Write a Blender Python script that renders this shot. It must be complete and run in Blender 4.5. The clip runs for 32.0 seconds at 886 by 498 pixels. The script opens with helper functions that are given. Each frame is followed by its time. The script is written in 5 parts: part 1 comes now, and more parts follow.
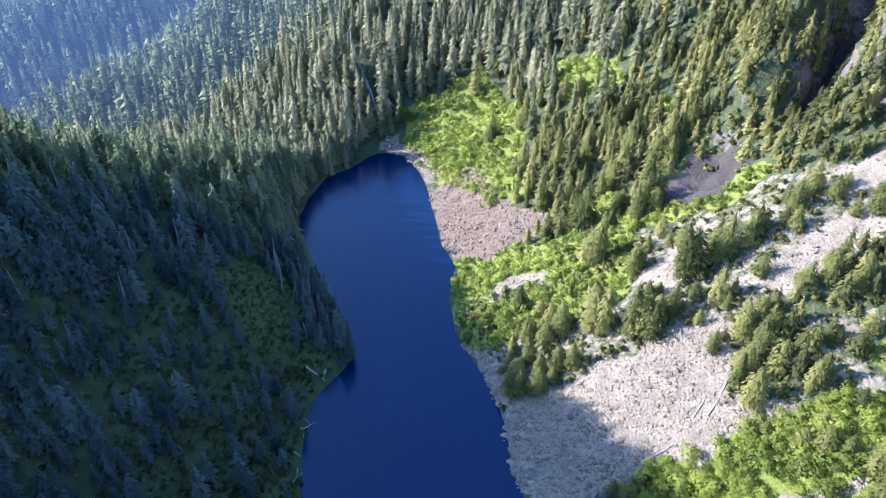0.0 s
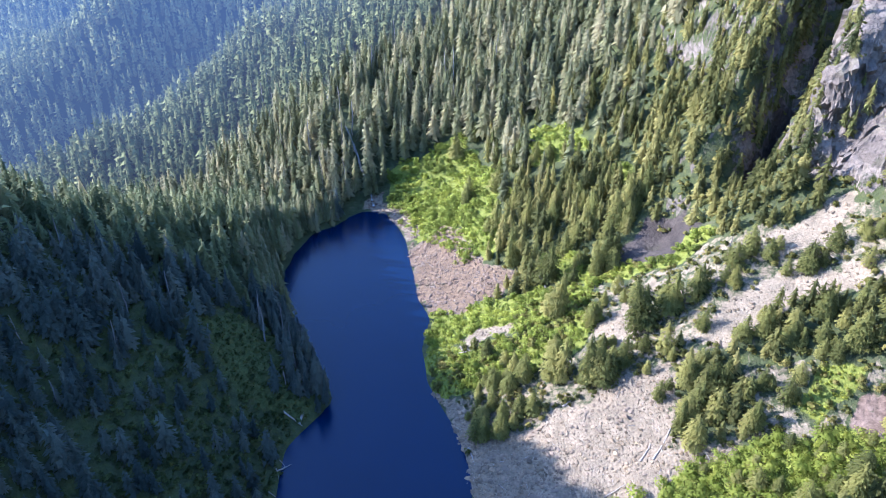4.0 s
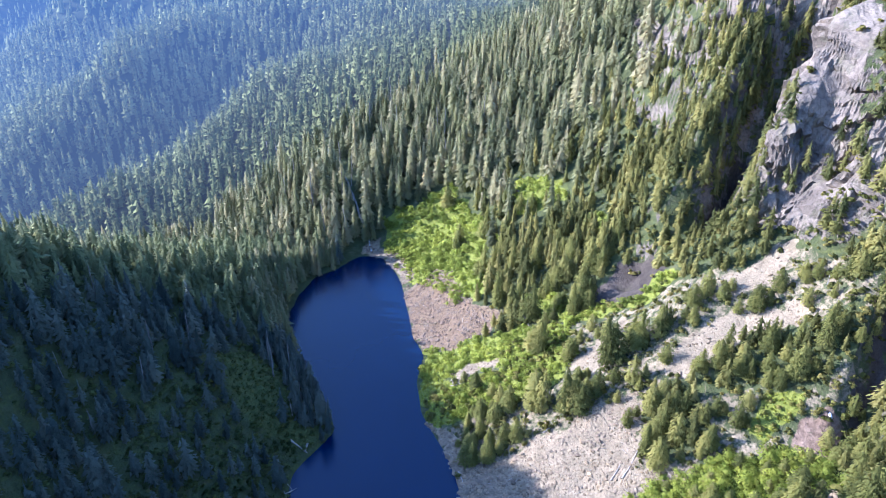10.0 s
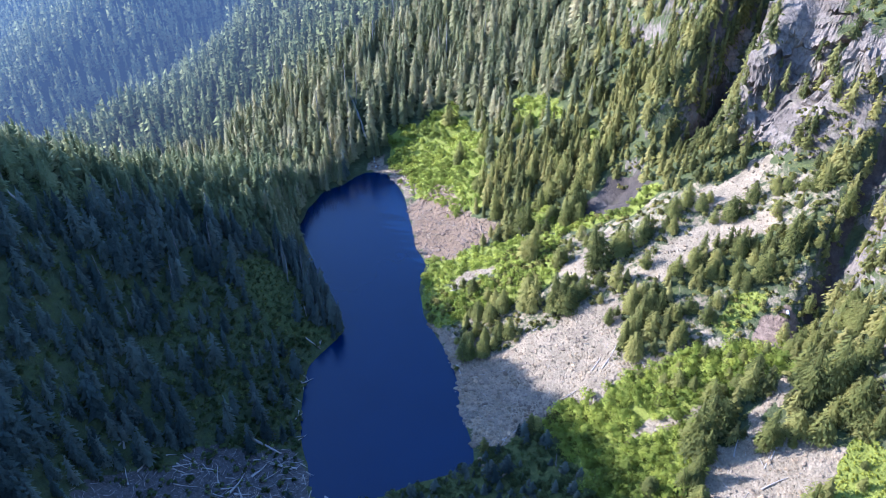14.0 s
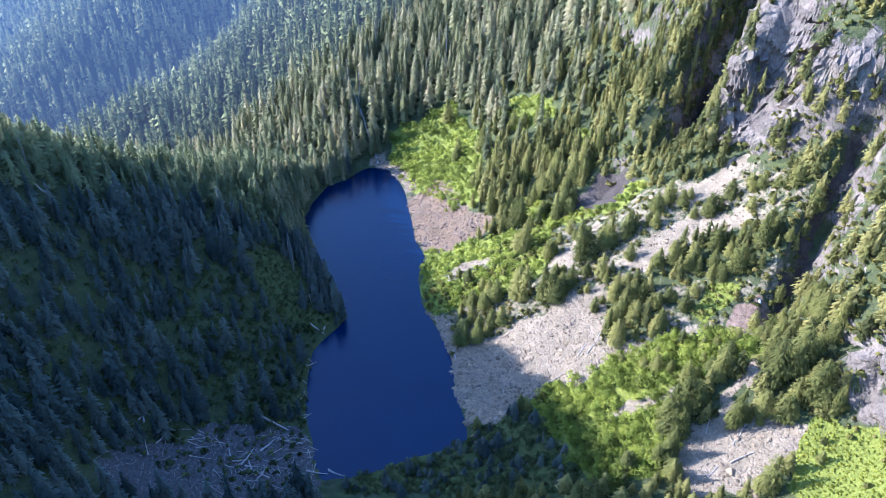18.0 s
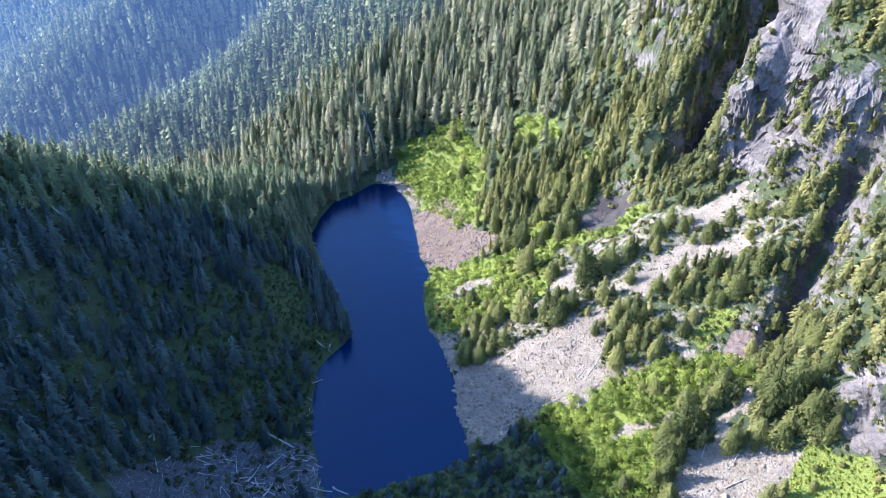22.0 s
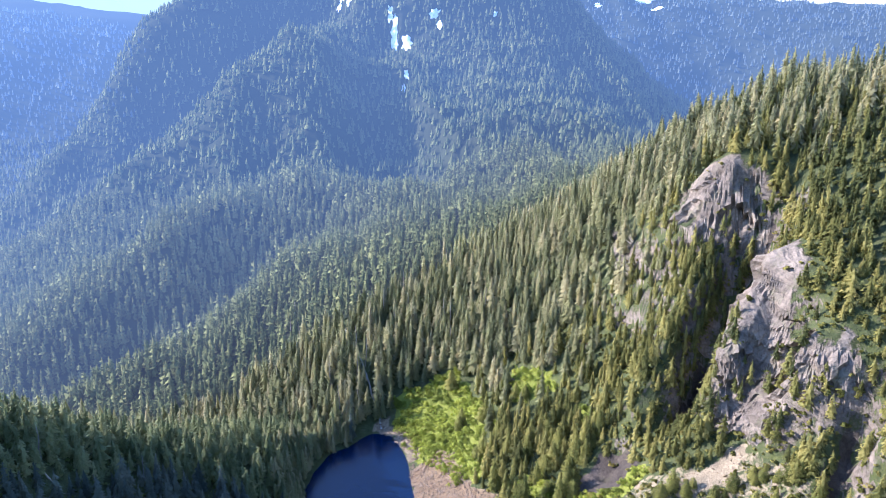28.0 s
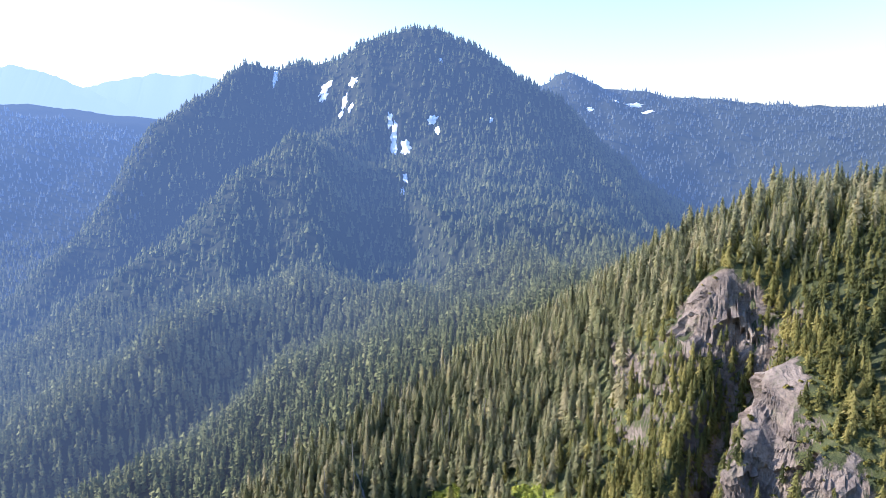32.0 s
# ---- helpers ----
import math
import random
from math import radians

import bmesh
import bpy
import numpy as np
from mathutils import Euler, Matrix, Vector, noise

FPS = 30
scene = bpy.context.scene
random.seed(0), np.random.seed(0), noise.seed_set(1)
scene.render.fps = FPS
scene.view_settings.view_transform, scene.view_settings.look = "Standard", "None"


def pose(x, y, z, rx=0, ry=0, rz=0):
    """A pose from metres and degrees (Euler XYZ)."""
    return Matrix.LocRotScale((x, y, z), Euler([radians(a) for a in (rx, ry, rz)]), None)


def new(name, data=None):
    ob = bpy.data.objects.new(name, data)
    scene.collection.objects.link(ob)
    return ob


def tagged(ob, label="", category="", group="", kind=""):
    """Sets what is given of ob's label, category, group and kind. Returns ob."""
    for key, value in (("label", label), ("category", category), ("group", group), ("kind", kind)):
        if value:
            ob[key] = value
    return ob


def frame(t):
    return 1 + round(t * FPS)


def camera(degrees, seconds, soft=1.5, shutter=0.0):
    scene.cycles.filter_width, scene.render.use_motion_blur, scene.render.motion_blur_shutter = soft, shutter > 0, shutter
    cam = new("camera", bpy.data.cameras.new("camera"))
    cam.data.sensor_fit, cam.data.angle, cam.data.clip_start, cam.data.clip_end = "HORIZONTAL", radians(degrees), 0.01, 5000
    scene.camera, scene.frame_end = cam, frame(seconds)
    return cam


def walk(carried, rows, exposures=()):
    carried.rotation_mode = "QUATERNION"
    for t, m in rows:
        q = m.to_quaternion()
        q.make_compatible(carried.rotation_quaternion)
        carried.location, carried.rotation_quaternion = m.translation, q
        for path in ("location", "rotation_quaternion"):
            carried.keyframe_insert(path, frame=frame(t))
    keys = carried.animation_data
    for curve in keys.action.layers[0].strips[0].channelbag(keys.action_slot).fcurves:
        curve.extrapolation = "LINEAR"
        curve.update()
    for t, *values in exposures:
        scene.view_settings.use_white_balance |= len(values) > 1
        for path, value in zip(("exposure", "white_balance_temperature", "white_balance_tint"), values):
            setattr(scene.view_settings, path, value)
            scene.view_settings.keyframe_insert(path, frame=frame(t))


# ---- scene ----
cam = camera(64.84, 32.0, soft=0.5)
# seconds, place, then degrees of turn to the left, of tilt and of roll
PATH = (
    (0, -11.23, 30.37, 201.86, 0.697, -36.470, -1.016),
    (0.5, -9.80, 28.91, 203.98, 0.501, -35.869, -0.872),
    (1, -8.24, 27.35, 205.93, 0.372, -35.281, -0.712),
    (1.5, -6.62, 25.37, 207.71, 0.338, -34.668, -0.605),
    (2, -5.09, 23.08, 208.97, 0.367, -34.023, -0.496),
    (2.5, -4.15, 20.74, 209.81, 0.292, -33.351, -0.386),
    (3, -3.69, 17.65, 211.13, 0.117, -32.772, -0.152),
    (3.5, -2.10, 15.07, 212.29, 0.231, -32.282, -0.174),
    (5.5, -0.26, 2.97, 218.31, 0.036, -30.886, 0.083),
    (6, 0.00, 0.00, 220.00, 0.000, -30.671, 0.046),
    (6.5, 0.18, -2.81, 221.54, -0.058, -30.493, 0.009),
    (7, 0.07, -5.25, 222.97, -0.202, -30.123, 0.049),
    (7.5, 0.45, -6.39, 224.51, -0.225, -29.659, -0.069),
    (8, 0.41, -7.87, 226.03, -0.259, -29.164, -0.084),
    (8.5, 0.27, -9.65, 227.51, -0.294, -28.704, -0.054),
    (9, 0.51, -11.32, 229.03, -0.254, -28.624, -0.109),
    (9.5, 0.24, -13.25, 230.63, -0.313, -28.590, -0.107),
    (10, 0.56, -15.66, 231.93, -0.251, -28.535, -0.139),
    (10.5, 0.53, -18.56, 233.20, -0.257, -28.461, -0.070),
    (11, 0.54, -21.43, 234.63, -0.261, -28.479, -0.060),
    (11.5, 0.54, -24.04, 235.90, -0.265, -28.502, -0.120),
    (12, 0.91, -26.97, 237.42, -0.204, -28.619, -0.142),
    (12.5, 1.32, -29.95, 238.61, -0.161, -28.676, -0.162),
    (13, 1.13, -33.44, 239.44, -0.195, -28.906, -0.139),
    (13.5, 0.35, -38.16, 240.17, -0.181, -32.508, 0.070),
    (14, 2.02, -39.59, 242.05, 0.109, -35.069, -0.229),
    (14.5, 3.06, -42.77, 243.37, 0.300, -35.034, -0.348),
    (16.5, 3.71, -54.55, 248.86, 0.303, -35.554, -0.247),
    (17, 4.24, -56.18, 250.36, 0.359, -35.594, -0.348),
    (17.5, 4.69, -56.97, 251.89, 0.362, -35.605, -0.273),
    (18, 4.49, -57.70, 253.13, 0.302, -35.512, 0.003),
    (18.5, 4.38, -57.92, 254.69, 0.354, -35.493, 0.079),
    (19, 4.78, -57.91, 256.29, 0.477, -35.511, 0.085),
    (19.5, 5.02, -58.07, 257.77, 0.564, -35.459, 0.105),
    (20, 5.27, -58.00, 259.13, 0.662, -35.423, 0.074),
    (20.5, 5.29, -57.87, 260.69, 0.696, -35.416, 0.128),
    (21, 5.07, -57.88, 262.30, 0.732, -35.385, 0.192),
    (21.5, 5.00, -58.12, 263.78, 0.783, -35.340, 0.268),
    (22, 5.03, -58.12, 265.20, 0.841, -35.302, 0.325),
    (22.5, 5.03, -58.31, 266.48, 0.895, -35.221, 0.330),
    (23, 4.97, -58.31, 268.17, 0.951, -35.231, 0.325),
    (23.5, 5.10, -58.34, 269.67, 1.014, -35.217, 0.344),
    (24, 5.04, -58.52, 271.25, 1.044, -35.186, 0.334),
    (24.5, 5.40, -58.65, 272.45, 1.144, -35.117, 0.322),
    (25, 5.82, -57.83, 274.66, 1.196, -34.622, 0.233),
    (25.5, 6.40, -56.81, 277.25, 1.210, -30.980, 0.120),
    (26, 6.79, -56.96, 279.41, 1.170, -26.789, 0.061),
    (26.5, 6.37, -57.06, 281.08, 1.026, -22.528, 0.134),
    (28.5, 4.15, -59.56, 285.53, 0.697, -16.103, 0.504),
    (29, 4.01, -59.43, 287.58, 0.696, -15.127, 0.485),
    (29.5, 3.85, -59.48, 289.36, 0.623, -12.412, 0.502),
    (30, 3.66, -60.03, 290.06, 0.561, -8.931, 0.532),
    (30.5, 3.33, -60.88, 290.61, 0.562, -9.228, 0.634),
    (31, 3.46, -60.99, 292.18, 0.676, -14.939, 0.553),
    (31.5, 4.18, -59.73, 295.33, 0.713, -14.298, 0.464),
    (32, 5.30, -58.84, 297.38, 0.687, -9.067, 0.242),
)
walk(cam, [(t, pose(x, y, z, 0, 0, yaw) @ pose(0, 0, 0, 90 + tilt) @ pose(0, 0, 0, 0, 0, roll)) for t, x, y, z, yaw, tilt, roll in PATH],
     exposures=((0.0, 1.97, 4380.0, 23.5), (1.5, 1.88, 4420.0, 24.5), (6.0, 1.88, 4440.0, 25.5), (10.0, 1.86, 4420.0, 25.0), (14.0, 1.82, 4390.0, 24.0), (17.0, 1.88, 4360.0, 24.0), (21.0, 1.91, 4330.0, 24.0), (24.0, 1.95, 4330.0, 24.5),
                (26.0, 1.94, 4480.0, 27.0), (28.5, 1.6, 4850.0, 25.0), (30.0, 1.42, 4980.0, 25.5), (31.0, 1.18, 4850.0, 25.0), (32.0, 1.25, 4980.0, 26.0)))

# ---------------------------------------------------------------- light
SUN_LEFT, SUN_UP = 79.5, 24.8  # degrees left of the way ahead, and above the horizon
world = bpy.data.worlds.new("sky")
scene.world = world
world.use_nodes = True
_nt = world.node_tree
_nt.nodes.clear()
_sky = _nt.nodes.new("ShaderNodeTexSky")
_sky.sky_type, _sky.sun_disc = "NISHITA", False
_sky.sun_elevation, _sky.sun_rotation = radians(SUN_UP), radians(-SUN_LEFT)
_sky.air_density, _sky.dust_density, _sky.ozone_density = 1.5, 1.1, 2.6
_bg = _nt.nodes.new("ShaderNodeBackground")
_bg.inputs["Strength"].default_value = 0.135
_out = _nt.nodes.new("ShaderNodeOutputWorld")
_nt.links.new(_sky.outputs["Color"], _bg.inputs["Color"])
_nt.links.new(_bg.outputs["Background"], _out.inputs["Surface"])
sun = new("sun", bpy.data.lights.new("sun", "SUN"))
sun.data.energy, sun.data.angle, sun.data.color = 4.9, radians(0.53), (1.0, 0.82, 0.55)
_way = Vector((-math.sin(radians(SUN_LEFT)) * math.cos(radians(SUN_UP)), math.cos(radians(SUN_LEFT)) * math.cos(radians(SUN_UP)), math.sin(radians(SUN_UP))))
sun.matrix_world = Matrix.Translation((-300, 200, 600)) @ _way.to_track_quat("Z", "Y").to_matrix().to_4x4()

# ---------------------------------------------------------------- materials
class Nodes:
    """A short hand for writing node materials."""

    def __init__(self, name):
        self.mat = bpy.data.materials.new(name)
        self.mat.use_nodes = True
        self.t = self.mat.node_tree
        self.t.nodes.clear()
        self.out = self.add("OutputMaterial")

    def add(self, kind, ins=None, operation=None, use_clamp=None, blend_type=None, feature=None, attribute_name=None):
        n = self.t.nodes.new("ShaderNode" + kind)
        if operation is not None:
            n.operation = operation
        if use_clamp is not None:
            n.use_clamp = use_clamp
        if blend_type is not None:
            n.blend_type = blend_type
        if feature is not None:
            n.feature = feature
        if attribute_name is not None:
            n.attribute_name = attribute_name
        for k, v in (ins or {}).items():
            self.put(n.inputs[k], v)
        return n

    def put(self, socket, v):
        if hasattr(v, "is_output"):
            self.t.links.new(v, socket)
        elif isinstance(v, tuple) and len(v) == 3:
            socket.default_value = (*v, 1) if len(socket.default_value) == 4 else v
        else:
            socket.default_value = v

    def where(self):
        return self.add("NewGeometry").outputs["Position"]

    def noise(self, scale, detail=4.0, rough=0.55, at=None):
        return self.add("TexNoise", {"Scale": scale, "Detail": detail, "Roughness": rough, "Vector": at or self.where()}).outputs["Fac"]

    def cells(self, scale, at=None, feature="F1", out="Distance"):
        return self.add("TexVoronoi", {"Scale": scale, "Vector": at or self.where()}, feature=feature).outputs[out]

    def ramp(self, fac, *stops):
        n = self.add("ValToRGB", {"Fac": fac})
        e = n.color_ramp.elements
        while len(e) < len(stops):
            e.new(0.5)
        for el, (p, c) in zip(e, stops):
            el.position, el.color = p, ((*c, 1) if isinstance(c, tuple) else (c, c, c, 1))
        return n.outputs["Color"]

    def mix(self, fac, a, b, how="MIX"):
        n = self.add("MixRGB", {"Fac": fac, "Color1": a, "Color2": b}, blend_type=how)
        return n.outputs["Color"]

    def math(self, op, a, b=0.0, clamp=False):
        n = self.add("Math", {0: a, 1: b}, operation=op, use_clamp=clamp)
        return n.outputs[0]

    def attr(self, name):
        return self.add("Attribute", attribute_name=name).outputs["Fac"]

    def bump(self, height, distance, strength=1.0, normal=None):
        ins = {"Height": height, "Distance": distance, "Strength": strength}
        if normal:
            ins["Normal"] = normal
        return self.add("Bump", ins).outputs["Normal"]

    def surface(self, colour, rough=0.8, normal=None, translucent=0.0, glow=None, **more):
        ins = {"Base Color": colour, "Roughness": rough}
        if normal:
            ins["Normal"] = normal
        for k, v in more.items():
            ins[k.replace("_", " ")] = v
        s = self.add("BsdfPrincipled", ins)
        end = s.outputs[0]
        if translucent:
            t = self.add("BsdfTranslucent", {"Color": colour})
            end = self.add("MixShader", {0: translucent, 1: end, 2: t.outputs[0]}).outputs[0]
        self.t.links.new(end, self.out.inputs["Surface"])
        return self.mat


def foliage(n, tint, dark, mid, light, translucent, scale=1.5, fleck=1.2, haze_sheen=0.0):
    """Tufts of needles or leaves: fine light flecks, dark ones painting self-shade, rough relief."""
    tufts = n.noise(scale, 5, 0.75)
    spray = n.math("MULTIPLY", n.math("SUBTRACT", tufts, 0.5), fleck)
    c = n.ramp(n.math("ADD", tint, spray, True), (0.1, dark), (0.5, mid), (0.9, light))
    return n.surface(c, 0.7, n.bump(tufts, 0.45), translucent=translucent, Specular_IOR_Level=0.1, Sheen_Weight=haze_sheen)


def leaf_material(name, dark, mid, light, translucent=0.25, patch=0.05, scale=1.5, fleck=1.2, haze_sheen=0.0, own=0.72):
    """Foliage: each tree by its own tint, each spray a little apart from the next."""
    n = Nodes(name)
    tint = n.math("ADD", n.math("MULTIPLY", n.attr("tint"), own), n.math("MULTIPLY", n.ramp(n.noise(patch, 3), (0.35, 0.0), (0.65, 1.0)), 1.04 - own))
    return foliage(n, tint, dark, mid, light, translucent, scale, fleck, haze_sheen)


def object_leaf_material(name, dark, mid, light, translucent=0.25):
    n = Nodes(name)
    own = n.add("ObjectInfo").outputs["Random"]
    tint = n.math("ADD", n.math("MULTIPLY", own, 0.6), n.math("MULTIPLY", n.noise(0.25, 3), 0.4))
    return foliage(n, tint, dark, mid, light, translucent)


def rock_colour(n, pale=0.9):
    """Grey, slightly pink weathered rock with dark streaks."""
    broad = n.noise(0.035, 5, 0.6)
    fine = n.noise(0.6, 6, 0.65)
    c = n.ramp(broad, (0.3, (0.13 * pale, 0.118 * pale, 0.112 * pale)), (0.5, (0.22 * pale, 0.2 * pale, 0.186 * pale)), (0.72, (0.32 * pale, 0.292 * pale, 0.265 * pale)))
    c = n.mix(1.0, c, (1.0, 0.91, 0.77), "MULTIPLY")
    return n.mix(0.75, c, n.ramp(fine, (0.3, 0.42), (0.5, 0.85), (0.7, 1.1)), "MULTIPLY")


def stone_material(name, pale=1.15, hue=(1.02, 0.9, 0.62)):
    n = Nodes(name)
    own = n.add("NewGeometry").outputs["Random Per Island"]
    c = n.mix(0.8, rock_colour(n, pale), n.ramp(own, (0.0, 0.4), (0.5, 0.85), (0.85, 1.15), (1.0, 1.7)), "MULTIPLY")
    c = n.mix(1.0, c, hue, "MULTIPLY")
    c = n.mix(n.ramp(n.noise(0.11, 5, 0.65), (0.42, 0.0), (0.62, 0.55)), c, (0.25, 0.195, 0.14))
    return n.surface(c, 0.88, n.bump(n.noise(3.0, 5), 0.15))


def ground_material():
    """Forest floor, turf, soil, scree and bare rock, by what lies there and by how steep it is."""
    n = Nodes("mountain_ground")
    duff = n.ramp(n.noise(0.25, 6, 0.65), (0.3, (0.030, 0.036, 0.014)), (0.55, (0.06, 0.07, 0.026)), (0.75, (0.10, 0.09, 0.05)))
    turf = n.ramp(n.noise(0.4, 6, 0.7), (0.3, (0.036, 0.048, 0.012)), (0.5, (0.068, 0.078, 0.02)), (0.72, (0.105, 0.105, 0.035)))
    lush = n.ramp(n.noise(0.6, 6, 0.7), (0.3, (0.08, 0.095, 0.015)), (0.5, (0.15, 0.165, 0.022)), (0.72, (0.21, 0.22, 0.036)))
    litter = n.ramp(n.noise(0.7, 6, 0.7), (0.3, (0.045, 0.04, 0.035)), (0.55, (0.09, 0.08, 0.07)), (0.75, (0.16, 0.145, 0.125)))
    soil = n.ramp(n.noise(0.5, 5), (0.3, (0.11, 0.075, 0.05)), (0.7, (0.24, 0.17, 0.12)))
    cells = n.cells(1.1)
    scree = n.mix(0.45, n.ramp(n.noise(0.16, 8, 0.7), (0.3, (0.15, 0.12, 0.076)), (0.7, (0.34, 0.275, 0.178))), n.ramp(cells, (0.0, 1.1), (0.45, 0.9), (0.75, 0.55)), "MULTIPLY")
    scree = n.mix(n.attr("rose"), scree, n.mix(1.0, scree, (0.72, 0.62, 0.56), "MULTIPLY"))
    rock = rock_colour(n, 0.86)
    slant = n.add("Mapping", {"Vector": n.where(), "Rotation": (0.5, 0.6, 0.3), "Scale": (1.0, 0.45, 1.0)}).outputs[0]
    warped = n.add("VectorMath", {0: slant, 1: n.add("VectorMath", {0: n.add("TexNoise", {"Scale": 0.12, "Detail": 5.0, "Vector": n.where()}).outputs["Color"], "Scale": 4.0}, operation="SCALE").outputs[0]}).outputs[0]
    joints = n.cells(0.055, warped, "DISTANCE_TO_EDGE")
    seams = n.cells(0.21, warped, "DISTANCE_TO_EDGE")
    rock = n.mix(0.35, rock, n.ramp(joints, (0.0, 0.3), (0.02, 0.9), (0.3, 1.05)), "MULTIPLY")
    rock = n.mix(0.6, rock, n.ramp(n.cells(0.17, warped, out="Color"), (0.1, 0.62), (0.5, 0.95), (0.9, 1.25)), "MULTIPLY")
    rock = n.mix(0.12, rock, n.ramp(seams, (0.0, 0.4), (0.05, 1.0)), "MULTIPLY")
    lichen = n.ramp(n.noise(0.09, 6, 0.7), (0.55, 0.0), (0.68, 1.0))
    rock = n.mix(n.math("MULTIPLY", lichen, 0.55), rock, (0.13, 0.125, 0.07))
    # rock darkened to stand in for shade in the hollow, ravine and gully
    shade_dark_rock = n.mix(0.8, rock, (0.24, 0.23, 0.24), "MULTIPLY")
    wobble = n.math("MULTIPLY", n.math("SUBTRACT", n.noise(0.35, 5, 0.7), 0.5), 1.1)

    def cover(name):
        return n.ramp(n.math("ADD", n.attr(name), wobble, True), (0.42, 0.0), (0.58, 1.0))

    up = n.add("SeparateXYZ", {0: n.add("NewGeometry").outputs["True Normal"]}).outputs["Z"]
    steep = n.ramp(n.math("ADD", up, n.math("MULTIPLY", wobble, 0.28)), (0.34, 1.0), (0.45, 0.0))
    c = n.mix(cover("green"), duff, turf)
    c = n.mix(cover("lush"), c, lush)
    c = n.mix(cover("soil"), c, soil)
    c = n.mix(cover("litter"), c, litter)
    c = n.mix(cover("scree"), c, scree)
    c = n.mix(n.math("MAXIMUM", steep, cover("rock")), c, rock)
    c = n.mix(cover("shade_rock"), c, shade_dark_rock)
    height = n.math("ADD", n.noise(0.5, 8, 0.7), n.math("MULTIPLY", cells, 0.3))
    crags = n.math("ADD", n.math("MULTIPLY", n.ramp(joints, (0.0, 0.0), (0.4, 1.0)), 1.0), n.math("MULTIPLY", n.ramp(seams, (0.0, 0.0), (0.4, 1.0)), 0.5))
    craggy = n.bump(n.math("MULTIPLY", crags, n.math("MAXIMUM", steep, cover("rock"))), 1.1)
    return n.surface(c, 0.92, n.bump(height, 0.8, 1.0, craggy), Specular_IOR_Level=0.2)


def water_material():
    n = Nodes("lake_water")
    c = n.ramp(n.noise(0.012, 3), (0.3, (0.0019, 0.0076, 0.031)), (0.7, (0.0027, 0.0103, 0.04)))
    return n.surface(c, 0.2, n.bump(n.noise(0.5, 3), 0.002), IOR=1.36)


def wood_material(name, dark, light):
    n = Nodes(name)
    at = n.add("TexCoord").outputs["Object"]
    grain = n.noise(2.0, 5, 0.7, n.add("Mapping", {"Vector": at, "Scale": (6.0, 6.0, 0.5)}).outputs[0])
    return n.surface(n.ramp(grain, (0.3, dark), (0.7, light)), 0.85, n.bump(grain, 0.03))


def snow_material():
    n = Nodes("old_snow")
    return n.surface(n.ramp(n.noise(0.3, 5), (0.3, (0.72, 0.75, 0.78)), (0.7, (0.86, 0.88, 0.90))), 0.6, n.bump(n.noise(0.8), 0.15))


M_GROUND, M_WATER, M_SNOW = ground_material(), water_material(), snow_material()
M_NEEDLES = leaf_material("conifer_needles", (0.0862, 0.0927, 0.0283), (0.216, 0.207, 0.0554), (0.367, 0.328, 0.101), 0.5)
# grey-green valley needles, paled and given sheen to stand in for haze
M_LIGHTENED_NEEDLES = leaf_material("lightened_conifer_needles", (0.136, 0.148, 0.067), (0.3, 0.3, 0.133), (0.46, 0.415, 0.225), 0.6, haze_sheen=0.18)
M_RIDGE = leaf_material("ridge_conifer_needles", (0.0642, 0.075, 0.025), (0.161, 0.165, 0.05), (0.3, 0.28, 0.085), 0.45)
# lighter needles for the crest, with sunlight put into the colour
M_SUNLIT_CREST = leaf_material("sunlit_crest_needles", (0.12, 0.145, 0.066), (0.255, 0.28, 0.125), (0.4, 0.4, 0.19), 0.6, haze_sheen=0.08)
# darker, bluer needles with the slope's shade put into the colour
M_SHADE_NEEDLES = leaf_material("shade_conifer_needles", (0.056, 0.072, 0.06), (0.118, 0.14, 0.11), (0.2, 0.216, 0.16), 0.5, haze_sheen=0.05)
M_NEEDLES_OWN = object_leaf_material("bank_conifer_needles", (0.088, 0.098, 0.028), (0.22, 0.222, 0.056), (0.37, 0.338, 0.095), 0.5)
M_LEAVES = leaf_material("shrub_leaves", (0.2, 0.236, 0.044), (0.31, 0.36, 0.056), (0.45, 0.48, 0.078), 0.65, 0.06, 2.5, 0.4, own=0.4)
M_GRASS = leaf_material("meadow_grass", (0.2, 0.22, 0.022), (0.31, 0.325, 0.032), (0.42, 0.415, 0.052), 0.4, 0.1, 2.5, 0.5, own=0.4)
M_STONE, M_PALE_STONE = stone_material("scree_stone", 0.95), stone_material("pale_boulder", 1.45)
M_DARK_STONE = stone_material("rose_stone", 0.72, (0.86, 0.68, 0.52))
M_BARK = wood_material("conifer_bark", (0.05, 0.04, 0.032), (0.14, 0.115, 0.095))
M_DEADWOOD = wood_material("bleached_wood", (0.20, 0.17, 0.135), (0.42, 0.37, 0.31))


